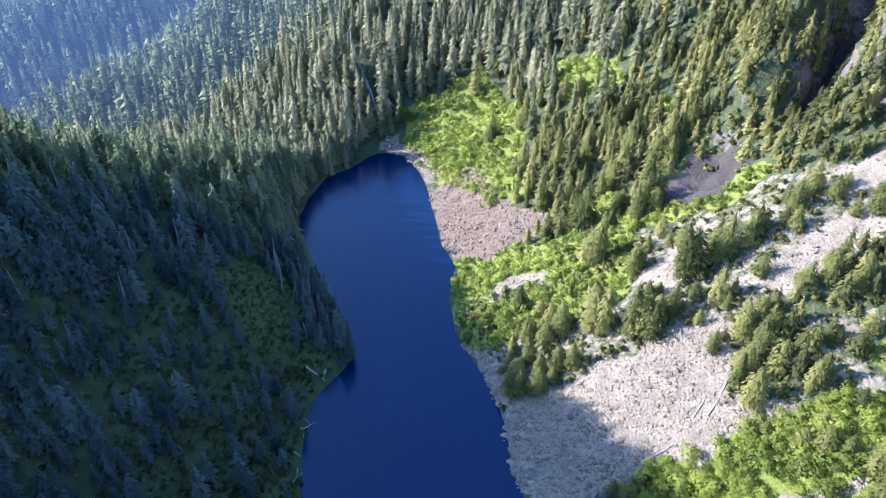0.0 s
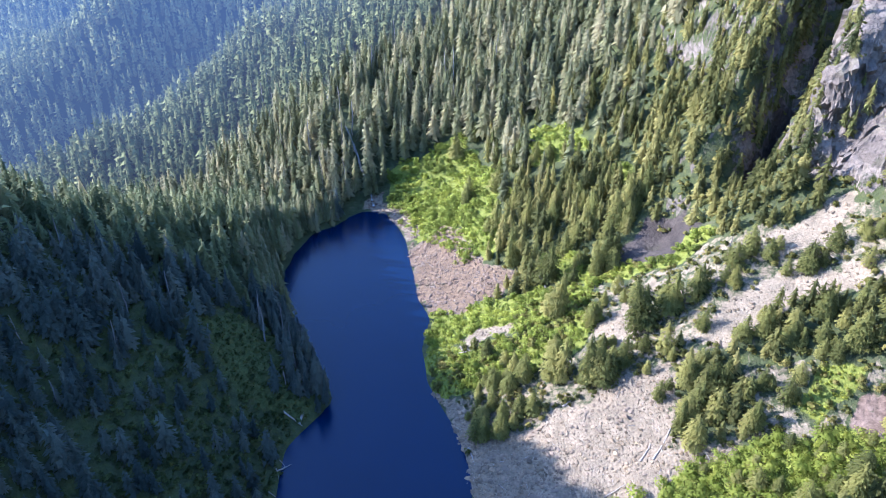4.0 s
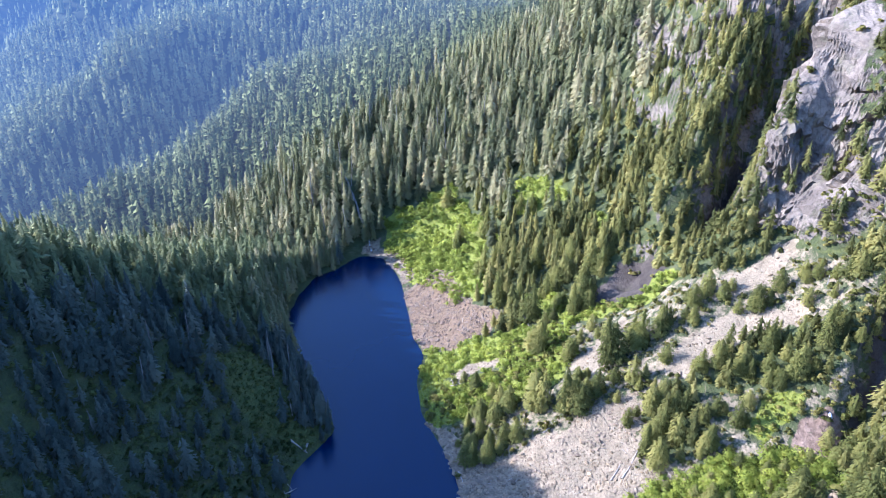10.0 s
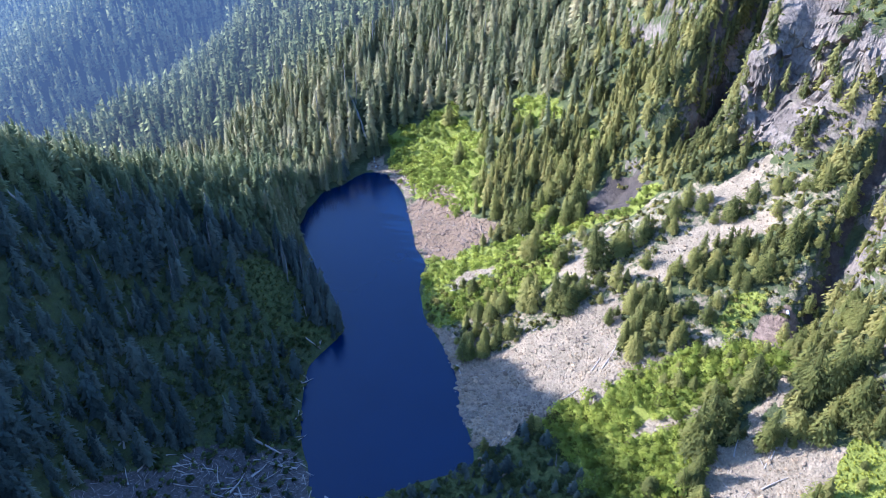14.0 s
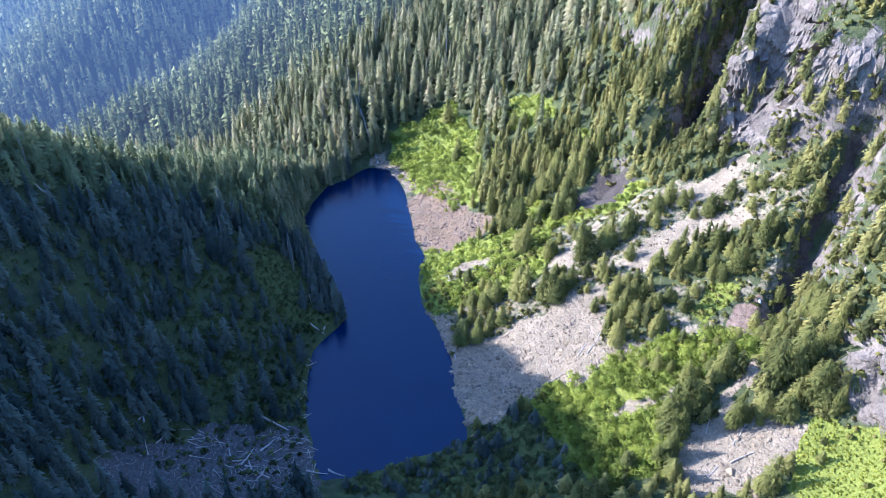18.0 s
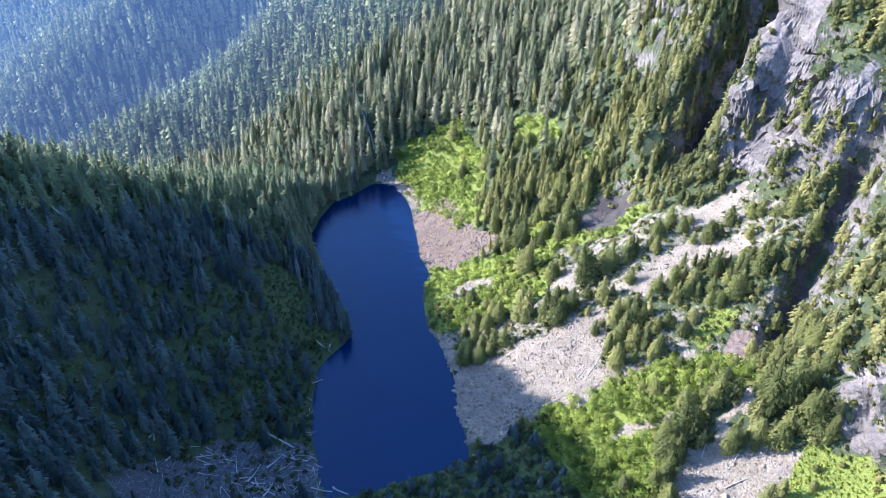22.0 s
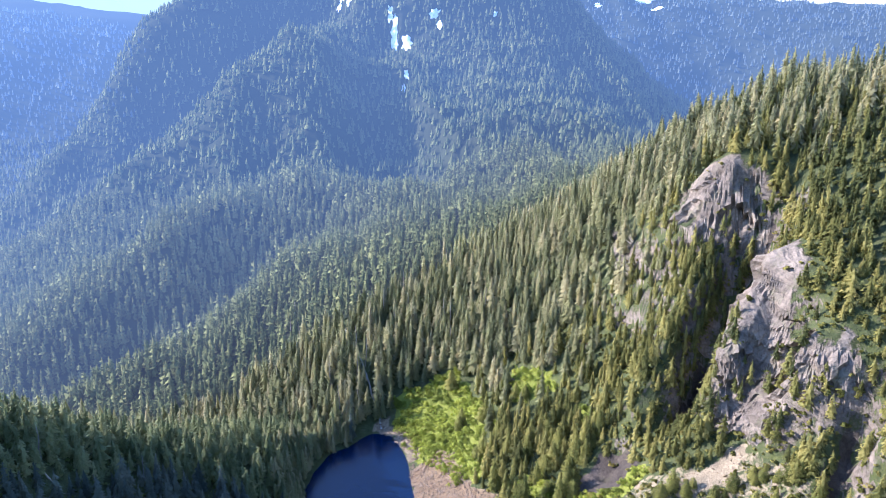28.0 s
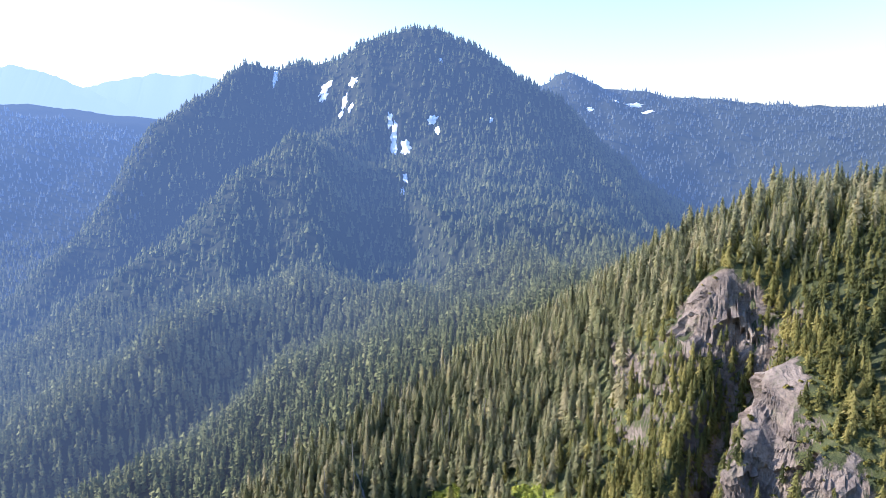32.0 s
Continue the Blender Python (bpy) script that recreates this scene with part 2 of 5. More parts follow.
def haze_glow_material(name, dark, light, haze_glow):
    """From the valley out: forest and bare land with haze painted in as emission."""
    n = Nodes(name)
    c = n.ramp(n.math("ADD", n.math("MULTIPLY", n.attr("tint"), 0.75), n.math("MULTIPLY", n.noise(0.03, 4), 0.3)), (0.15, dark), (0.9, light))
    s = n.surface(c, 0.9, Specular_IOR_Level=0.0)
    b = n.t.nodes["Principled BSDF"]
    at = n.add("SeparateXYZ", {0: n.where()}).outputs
    far = n.math("SUBTRACT", at["Y"], n.math("MULTIPLY", at["X"], 0.5))  # painted haze grows to the left, towards the sun
    n.put(b.inputs["Emission Color"], n.mix(n.ramp(n.add("MapRange", {"Value": far, "From Min": 480.0, "From Max": 1100.0}).outputs[0], (0.0, 0.0), (1.0, 1.0)), (0.066, 0.07, 0.076), haze_glow))
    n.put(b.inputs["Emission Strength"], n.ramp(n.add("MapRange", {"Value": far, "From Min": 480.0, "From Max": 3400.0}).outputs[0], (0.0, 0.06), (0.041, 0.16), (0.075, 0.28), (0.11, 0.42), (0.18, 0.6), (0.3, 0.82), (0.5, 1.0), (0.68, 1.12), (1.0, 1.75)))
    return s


# the last colour of each is haze, painted on as a glow
M_HAZED_MOUNTAIN_TREES = haze_glow_material("hazed_mountain_trees", (0.055, 0.068, 0.028), (0.105, 0.112, 0.046), (0.046, 0.065, 0.100))
M_HAZED_MIDDLE_TREES = haze_glow_material("hazed_valley_trees", (0.065, 0.08, 0.033), (0.165, 0.17, 0.066), (0.056, 0.074, 0.104))
M_HAZED_RANGE_TREES = haze_glow_material("hazed_range_trees", (0.035, 0.042, 0.026), (0.085, 0.092, 0.055), (0.05, 0.075, 0.122))
# nearly all the pale colour of the far ranges is painted haze glow
M_HAZED_FAR_RANGE = haze_glow_material("hazy_range", (0.02, 0.025, 0.03), (0.03, 0.035, 0.04), (0.15, 0.19, 0.207))
# darker copy of the shrub leaves, with shade put into its colour
M_SHADE_LEAVES = leaf_material("shade_shrub_leaves", (0.055, 0.075, 0.028), (0.12, 0.15, 0.05), (0.2, 0.23, 0.075), 0.5, 0.06, 2.5, 0.7)
M_LEDGE = leaf_material("ledge_bush_leaves", (0.0861, 0.0943, 0.023), (0.172, 0.167, 0.0379), (0.271, 0.236, 0.0633), 0.4, 0.08, 2.0, 0.9)
# the land under these trees, with the same painted haze glow
M_HAZED_LAND = haze_glow_material("hazed_mountain_land", (0.022, 0.026, 0.014), (0.042, 0.047, 0.026), (0.043, 0.063, 0.098))
M_SNAG = wood_material("grey_dead_wood", (0.12, 0.11, 0.10), (0.27, 0.25, 0.22))

# ---------------------------------------------------------------- the lie of the land
# Break lines of the ground, in metres, z = 0 at the lake.
SHORE = [(-47, 401), (-38, 397), (-32, 386), (-25, 367), (-20, 338), (-15, 306), (-9, 290), (-12, 267), (-9, 244), (-2, 227),
         (3, 216), (8, 196), (9, 178), (13, 162), (14, 148), (4, 143), (-12, 138), (-30, 130), (-48, 127), (-55, 147), (-60, 160),
         (-64, 190), (-64, 206), (-58, 217), (-50, 232), (-55, 249), (-66, 266), (-75, 283), (-84, 305), (-90, 330), (-88, 350),
         (-81, 372), (-68, 383), (-55, 400)]
LANDFORMS = {
    "lake_bed": [(-25, 150, -9), (-25, 190, -12), (-32, 240, -12), (-48, 290, -12), (-55, 345, -10), (-52, 380, -5)],
    "near_shore": [(-60, 100, 12), (-30, 85, 16), (10, 80, 22), (40, 100, 20), (60, 75, 30)],
    "lower_bank": [(28, 140, 6), (49, 167, 12), (58, 195, 26), (65, 227, 39), (42, 258, 29), (38, 289, 23), (18, 345, 20), (0, 400, 17)],
    "mid_bank": [(94, 126, 26), (100, 155, 38), (118, 174, 51), (94, 210, 53), (108, 235, 70), (102, 258, 63), (84, 310, 57), (70, 350, 60), (49, 384, 55)],
    "bench": [(120, 90, 34), (142, 114, 45), (131, 144, 51), (140, 173, 62), (115, 218, 67), (143, 209, 82)],
    "cliff_foot": [(162, 100, 55), (150, 140, 60), (149, 176, 72), (156, 205, 95), (160, 222, 103), (149, 238, 97), (140, 254, 101), (134, 265, 104)],
    "gully": [(133, 274, 92), (138, 284, 96), (146, 297, 106), (156, 307, 120), (168, 316, 143), (184, 327, 168)],
    "rib": [(118, 276, 88), (126, 292, 106), (134, 308, 126), (146, 324, 148)],
    "ravine": [(185, 212, 118), (171, 195, 95), (159, 181, 77), (148, 167, 58)],
    "ravine_bank": [(192, 202, 132), (181, 186, 114), (168, 166, 95)],
    "ravine_lip": [(166, 207, 106), (153, 190, 86)],
    "cliff_top": [(172, 96, 78), (162, 128, 80), (166, 160, 92), (180, 196, 122), (186, 214, 134), (180, 231, 146), (175, 241, 154)],
    "face_foot": [(146, 256, 107), (153, 255, 116), (160, 251, 119), (166, 249, 124)],
    "face_top": [(153, 283, 150), (161, 279, 155), (168, 274, 159), (174, 266, 160), (180, 256, 162)],
    "second_rib": [(157, 238, 114), (164, 243, 134), (169, 245, 146)],
    "cliff_edge": [(141, 261, 120), (149, 270, 143), (152, 284, 149), (163, 293, 165), (172, 298, 175)],
    "knob_foot": [(139, 352, 150), (157, 344, 176), (176, 338, 184)],
    "knob_top": [(150, 368, 188), (166, 357, 211), (186, 350, 216)],
    "upper_slope": [(240, 120, 130), (230, 200, 168), (225, 260, 190), (205, 320, 205), (205, 380, 228)],
    "red_rocks": [(132, 300, 120), (118, 345, 100), (87, 372, 79), (100, 392, 100), (80, 443, 93)],
    "ridge": [(430, 60, 260), (360, 200, 262), (300, 320, 262), (262, 400, 250), (238, 445, 248), (177, 499, 203), (108, 590, 122), (47, 740, 84),
              (-40, 800, 64)],
    "forest_slope": [(24, 402, 31), (20, 440, 50), (3, 483, 57), (-37, 474, 35), (-30, 560, 62), (20, 620, 84)],
    "stream_bed": [(-47, 410, 2), (-52, 432, 16), (-71, 452, 33), (-100, 540, 38), (-125, 620, 40), (-118, 720, 58)],
    "far_bank": [(-88, 392, 5), (-100, 420, 2), (-128, 440, -2), (-155, 546, 6)],
    "wood_crest": [(-79, 860, 79), (-160, 770, 44), (-192, 690, 31), (-220, 630, 5), (-245, 590, -11), (-294, 560, -20), (-345, 535, -40)],
    "wood_hollow": [(-228, 815, 14), (-262, 750, -25), (-290, 690, -50), (-335, 640, -75), (-400, 600, -105)],
    "left_slope": [(-84, 129, 9), (-120, 121, 33), (-129, 173, 46), (-100, 180, 26), (-95, 225, 33), (-88, 250, 26)],
    "left_crest": [(-330, 40, 280), (-240, 130, 178), (-205, 165, 138), (-186, 205, 115), (-168, 248, 84), (-145, 264, 62), (-118, 272, 44), (-104, 300, 30),
                   (-104, 335, 24), (-95, 380, 6)],
    "left_crag": [(-163, 160, 94), (-150, 135, 72), (-172, 120, 92)],
    "valley": [(-420, 250, 40), (-300, 360, -6), (-200, 420, -26), (-200, 490, -24), (-300, 480, -44), (-480, 560, -90),
               (-700, 700, -110)],
    "middle_ridge": [(-174, 1040, 94), (-251, 960, 89), (-312, 870, 68), (-374, 800, 40), (-406, 740, 10), (-430, 690, -28), (-470, 650, -58), (-560, 620, -100)],
    "hollow": [(212, 960, 112), (30, 960, 112), (-100, 1060, 118), (-310, 990, 62), (-430, 880, 8), (-520, 800, -50), (-660, 740, -120)],
    "spur": [(-318, 1340, 285), (-380, 1240, 226), (-465, 1140, 140), (-560, 1045, 44), (-645, 990, -30), (-900, 930, -150)],
    "shoulder_hollow": [(-400, 1430, 185), (-500, 1340, 100), (-620, 1255, -10), (-800, 1150, -120)],
    "mountain_face": [(-85, 1237, 180), (-130, 1540, 262), (-15, 1580, 316), (-297, 1700, 405), (150, 1180, 160), (120, 1540, 280), (-300, 1500, 290)],
    "mountain_crest": [(-900, 1300, -60), (-752, 1540, 175), (-703, 1640, 334), (-612, 1690, 392), (-500, 1740, 480), (-290, 1760, 485), (-180, 1790, 540),
                       (-55, 1820, 576), (60, 1820, 516), (172, 1790, 450), (268, 1740, 390), (322, 1640, 288), (362, 1490, 190), (410, 1340, 106)],
    "back_valley": [(500, 1100, 60), (620, 1500, 40), (760, 2100, 60), (500, 2000, 190), (-200, 2500, 120), (-900, 1900, 40), (-1000, 1500, -120)],
    "right_back": [(560, 600, 150), (700, 300, 220), (900, 900, 90)],
    "right_range": [(455, 2800, 455), (535, 2940, 558), (619, 2950, 508), (691, 2940, 470), (761, 2940, 488), (928, 2950, 458), (1046, 2940, 450), (1163, 2930, 463),
                    (1237, 2940, 424), (1400, 2930, 450), (1473, 2940, 416), (1591, 2920, 412), (1730, 2900, 430), (1910, 2850, 420), (2300, 2700, 430)],
    "right_range_foot": [(900, 2250, 110), (1200, 2200, 160), (1500, 2100, 200), (1900, 1900, 180)],
    "left_range": [(-2200, 2350, 430), (-1650, 2500, 355), (-1400, 2550, 335), (-1130, 2580, 298), (-900, 2500, 190)],
    "left_range_foot": [(-1900, 1500, -60), (-1300, 1800, -60), (-1900, 700, -120)],
    "behind": [(0, -60, 60), (-100, -300, 150), (200, -300, 200), (500, -200, 300), (-500, -200, 250)],
    "far_rim": [(-3500, 3000, 250), (-1500, 4600, 300), (500, 4600, 300), (3200, 3200, 300), (3500, 0, 250), (-3500, 0, 150), (0, -1500, 350)],
}


def land_centres():
    pts = []
    for name, line in list(LANDFORMS.items()) + [("shore", [(x, y, 0.0) for x, y in SHORE + SHORE[:1]])]:
        for a, b in zip(line, line[1:]):
            far = math.hypot(a[0] - b[0], a[1] - b[1])
            step = 18 + 0.10 * max(0.0, (a[1] + b[1]) / 2 - 350)
            n = max(1, int(far / step)) if name not in ("bench", "far_rim", "behind", "mountain_face", "wood_hollow", "back_valley", "right_range_foot", "left_range_foot") else 1
            for i in range(n):
                pts.append([a[k] + (b[k] - a[k]) * i / n for k in range(3)])
        pts.append(list(line[-1]))
    pts = np.array(pts)
    keep = []
    for i, p in enumerate(pts):
        if all((pts[j, 0] - p[0]) ** 2 + (pts[j, 1] - p[1]) ** 2 > 9 for j in keep):
            keep.append(i)
    return pts[keep]


CENTRES = land_centres()
SOFT = 4.0 + 0.02 * np.maximum(0, CENTRES[:, 1] - 300)


def _kernel(x, y):
    return np.sqrt((x[:, None] - CENTRES[:, 0]) ** 2 + (y[:, None] - CENTRES[:, 1]) ** 2 + SOFT**2)


def _solve_land():
    n = len(CENTRES)
    a = np.zeros((n + 3, n + 3))
    a[:n, :n] = _kernel(CENTRES[:, 0], CENTRES[:, 1]) - np.eye(n) * 0.25
    a[:n, n:] = np.c_[np.ones(n), CENTRES[:, :2] / 1000]
    a[n:, :n] = a[:n, n:].T
    return np.linalg.solve(a, np.r_[CENTRES[:, 2], 0, 0, 0])


WEIGHTS = _solve_land()
SHORE_XY = np.array(SHORE, float)


def shore_distance(x, y):
    """Metres to the shoreline, negative on the lake."""
    x, y = np.asarray(x, float).ravel(), np.asarray(y, float).ravel()
    best, inside = np.full(len(x), 1e9), np.zeros(len(x), bool)
    for (ax, ay), (bx, by) in zip(SHORE_XY, np.roll(SHORE_XY, -1, 0)):
        t = np.clip(((x - ax) * (bx - ax) + (y - ay) * (by - ay)) / ((bx - ax) ** 2 + (by - ay) ** 2), 0, 1)
        best = np.minimum(best, np.hypot(x - ax - t * (bx - ax), y - ay - t * (by - ay)))
        cross = (ay > y) != (by > y)
        with np.errstate(divide="ignore", invalid="ignore"):
            inside ^= cross & (x < (bx - ax) * (y - ay) / (by - ay) + ax)
    return np.where(inside, -best, best)


def land(x, y):
    """The smooth height of the ground."""
    x, y = np.asarray(x, float).ravel(), np.asarray(y, float).ravel()
    z = np.empty(len(x))
    for i in range(0, len(x), 20000):
        s = slice(i, i + 20000)
        z[s] = _kernel(x[s], y[s]) @ WEIGHTS[:-3] + WEIGHTS[-3] + (WEIGHTS[-2] * x[s] + WEIGHTS[-1] * y[s]) / 1000
    near = (np.abs(x + 25) < 120) & (y > 60) & (y < 470)
    d = np.full(len(x), 50.0)
    d[near] = shore_distance(x[near], y[near])
    z = np.where(d < 0, np.minimum(z, 0.2 * d), z)
    return np.where((d >= 0) & (d < 40), np.maximum(z, 0.08 * d), z)

# ---------------------------------------------------------------- what covers the ground
ZONES = {
    "main_scree": [(7, 202), (16, 205), (30, 205), (44, 205), (59, 207), (69, 209), (76, 207), (84, 201), (82, 193), (75, 187), (77, 180), (87, 174), (96, 174),
                   (91, 171), (81, 169), (74, 170), (64, 164), (49, 168), (33, 159), (23, 155), (15, 156), (9, 172), (7, 187)],
    "shore_rocks": [(-8, 238), (4, 228), (16, 216), (22, 208), (7, 202), (3, 217)],
    "sand_patch": [(119, 240), (134, 242), (146, 241), (151, 233), (144, 232), (137, 230), (127, 227), (120, 236)],
    "scree_strip": [(59, 236), (70, 242), (82, 248), (94, 241), (83, 241), (80, 235), (70, 225), (64, 221)],
    "upper_scree": [(92, 214), (103, 219), (116, 224), (130, 221), (146, 211), (143, 208), (128, 209), (114, 210), (96, 206)],
    "far_scree": [(-23, 356), (-4, 364), (7, 354), (18, 317), (35, 300), (28, 289), (7, 285), (-8, 292), (-16, 309), (-20, 336)],
    "shade_rock": [(92, 292), (99, 287), (106, 267), (100, 262), (87, 263), (76, 268), (72, 276), (85, 284)],
    "near_scree": [(96, 125), (112, 133), (122, 141), (130, 146), (131, 142), (123, 137), (117, 127), (139, 123), (143, 119), (135, 114), (126, 103), (116, 98),
                   (95, 100), (93, 113)],
    "bench_wood": [(104, 214), (119, 216), (135, 207), (150, 199), (163, 197), (153, 185), (140, 183), (126, 187), (108, 196)],
    "row_wood": [(80, 182), (84, 200), (94, 206), (104, 200), (100, 184), (92, 176)],
    "shrub_strip": [(72, 145), (87, 147), (101, 147), (101, 144), (87, 143), (73, 141)],
    "path_strip": [(6, 264), (18, 264), (28, 262), (29, 257), (20, 256), (8, 258)],
    "brown_patch": [(124, 165), (132, 173), (139, 177), (142, 167), (139, 165), (130, 163)],
    "upper_meadow": [(113, 180), (123, 186), (134, 182), (128, 174), (117, 174)],
    "near_meadow": [(136, 117), (146, 120), (156, 114), (160, 106), (166, 94), (158, 74), (132, 78), (130, 96), (132, 108)],
    "bank_shrubs": [(-10, 278), (-7, 294), (31, 281), (40, 279), (58, 268), (64, 246), (38, 250), (23, 262), (7, 262), (-11, 262)],
    "shore_grass": [(-11, 267), (7, 257), (12, 235), (-2, 228), (-10, 247)],
    "far_shrubs": [(-40, 430), (7, 434), (28, 395), (37, 351), (19, 363), (4, 339), (-8, 366), (-34, 395)],
    "near_shrubs": [(47, 168), (64, 167), (79, 172), (91, 172), (136, 163), (132, 147), (121, 147), (104, 146), (96, 125), (89, 113), (64, 107), (53, 134), (44, 163)],
    "slab_shrubs": [(60, 272), (82, 268), (101, 263), (108, 262), (109, 254), (93, 253), (69, 262)],
    "shade_shrubs": [(-32, 129), (-13, 139), (15, 151), (33, 159), (47, 149), (64, 107), (-40, 118)],
    "debris": [(-124, 111), (-93, 146), (-63, 154), (-54, 144), (-49, 118), (-113, 91)],
    "left_clearing": [(-103, 241), (-93, 257), (-71, 257), (-52, 235), (-65, 215), (-81, 216), (-95, 225)],
    "wood_clearing": [(49, 399), (75, 368), (74, 354), (59, 362), (46, 381)],
    "cliff": [(184, 320), (187, 293), (184, 270), (186, 240), (189, 231), (188, 221), (179, 226), (170, 232), (160, 240), (148, 243), (139, 251), (134, 266), (141, 270), (148, 275), (158, 300)],
    "knob_face": [(150, 384), (166, 372), (178, 358), (185, 348), (185, 339), (167, 337), (158, 340), (149, 350), (143, 362)],
    "ravine": [(186, 215), (173, 199), (161, 185), (150, 170), (146, 165), (143, 168), (155, 187), (167, 201), (180, 217)],
    "outlet_rocks": [(-53, 403), (-38, 398), (-31, 386), (-23, 362), (-14, 366), (-26, 394), (-44, 414), (-54, 411)],
    "left_shrubs": [(-63, 155), (-66, 215), (-80, 216), (-95, 225), (-112, 216), (-122, 192), (-114, 165), (-95, 148)],
    "scree_shrubs": [(-37, 405), (-6, 400), (27, 361), (31, 329), (22, 318), (10, 318), (-1, 341), (-17, 360), (-28, 384)],
    "foot_shrubs": [(41, 306), (58, 298), (68, 286), (65, 264), (47, 283)],
    "high_shrubs": [(44, 376), (53, 386), (69, 374), (75, 359), (67, 355), (53, 359)],
    "rib_shrubs": [(80, 328), (86, 333), (92, 327), (91, 319), (84, 319)],
    "shore_point": [(-76, 208), (-76, 243), (-50, 243), (-50, 205)],
    "strip_shrubs": [(4, 233), (23, 231), (39, 229), (54, 231), (62, 235), (60, 243), (38, 250), (20, 254), (3, 254)],
    "slope_rocks": [(123, 460), (133, 429), (134, 377), (129, 371), (119, 384), (117, 413)],
    "low_rocks": [(88, 388), (98, 384), (101, 364), (91, 369)],
    "cliff_skirt": [(139, 298), (151, 302), (147, 261), (157, 252), (152, 241), (142, 247), (134, 260)],
    "crag_foot": [(134, 262), (142, 248), (150, 238), (160, 222), (172, 218), (192, 216), (192, 232), (176, 236), (160, 246), (148, 256)],
    "crag_green": [(172, 268), (172, 252), (178, 239), (191, 238), (200, 250), (185, 275)],
    # outline of the shade painted along the gully
    "gully": [(190, 336), (171, 324), (156, 316), (142, 305), (131, 290), (119, 280), (121, 275), (134, 286), (146, 298), (160, 308), (173, 317), (190, 330)],
    "knob_wood": [(135, 365), (148, 349), (163, 341), (181, 340), (179, 331), (161, 326), (150, 313), (140, 308), (121, 313), (131, 345)],
    "crag_wood": [(149, 288), (146, 302), (133, 287), (127, 262), (145, 248), (153, 258)],
    "crag_rib": [(165, 260), (170, 240), (167, 226), (155, 234), (158, 250)],
    "crag_ledge": [(175, 231), (194, 223), (192, 212), (169, 222)],
    "ridge_rocks": [(213, 324), (218, 314), (230, 309), (243, 314), (245, 330), (236, 340), (224, 334)],
    "right_rocks": [(154, 137), (160, 134), (165, 126), (166, 105), (160, 106), (156, 116), (155, 127)],
}
ZONES["open_bank"] = [(-10, 247), (7, 262), (39, 265), (70, 269), (100, 259), (120, 245), (149, 236), (161, 211), (159, 189), (151, 176), (147, 166), (136, 161), (84, 175), (59, 164),
                      (15, 157), (-2, 221)]
SCREE = ("main_scree", "shore_rocks", "sand_patch", "scree_strip", "upper_scree", "far_scree", "near_scree", "outlet_rocks", "shrub_strip", "path_strip")
GREEN = ("scree_shrubs", "foot_shrubs", "high_shrubs", "rib_shrubs", "strip_shrubs", "upper_meadow", "near_meadow", "bank_shrubs", "shore_grass", "far_shrubs", "near_shrubs", "slab_shrubs", "shade_shrubs", "left_clearing", "wood_clearing")
# beyond this line (x, then y) land and trees carry the painted haze
FAR_EDGE = ((-900, -480, -350, -250, -170, -60, 30, 120, 212, 450, 900), (400, 410, 425, 450, 490, 545, 600, 650, 720, 1000, 900))
SNOW = [(-450, 1777, 7, 30), (-316, 1752, 17, 12), (-318, 1737, 11, 12), (-260, 1699, 8, 13), (-243, 1676, 7, 11), (-242, 1715, 11, 8), (-140, 1601, 6, 16), (-129, 1577, 8, 20),
        (-128, 1552, 8, 18), (-99, 1546, 14, 18), (-40, 1598, 12, 10), (-28, 1565, 7, 13), (-87, 1337, 5, 14), (-88, 1289, 7, 24), (543, 2719, 14, 12), (662, 2792, 9, 40), (732, 2800, 34, 17),
        (770, 2735, 24, 13), (-23, 1731, 5, 8), (97, 1602, 5, 8), (-266, 1677, 6, 10)]


def within(name, x, y):
    """How far inside a zone, in metres (negative outside)."""
    poly = np.array(ZONES[name], float)
    x, y = x + 1.8 * np.sin(y * 0.33 + 1.3 * np.sin(x * 0.21)) + 0.8 * np.sin(y * 0.9 + x * 0.4), y + 1.8 * np.sin(x * 0.29 + 1.1 * np.sin(y * 0.24)) + 0.8 * np.sin(x * 0.8 - y * 0.5)
    best, inside = np.full(len(x), 1e9), np.zeros(len(x), bool)
    for (ax, ay), (bx, by) in zip(poly, np.roll(poly, -1, 0)):
        t = np.clip(((x - ax) * (bx - ax) + (y - ay) * (by - ay)) / ((bx - ax) ** 2 + (by - ay) ** 2), 0, 1)
        best = np.minimum(best, np.hypot(x - ax - t * (bx - ax), y - ay - t * (by - ay)))
        cross = (ay > y) != (by > y)
        with np.errstate(divide="ignore", invalid="ignore"):
            inside ^= cross & (x < (bx - ax) * (y - ay) / (by - ay) + ax)
    return np.where(inside, best, -best)


def cover(names, x, y, blur=2.0):
    c = np.zeros(len(x))
    near = (x > -140) & (x < 210) & (y > 60) & (y < 450)
    for name in names:
        c[near] = np.maximum(c[near], np.clip(0.5 + within(name, x[near], y[near]) / (2 * blur), 0, 1))
    return c


def lattice(*stretches):
    """Grid lines from stretches of (end, first step, last step), starting at the first number."""
    at, out = stretches[0], [stretches[0]]
    for end, a, b in stretches[1:]:
        begin, far = at, end - at
        while at < end - 0.3 * b:
            at += a + (b - a) * (at - begin) / far
            out.append(min(at, end))
        at = end
        out[-1] = end
    return np.array(out)


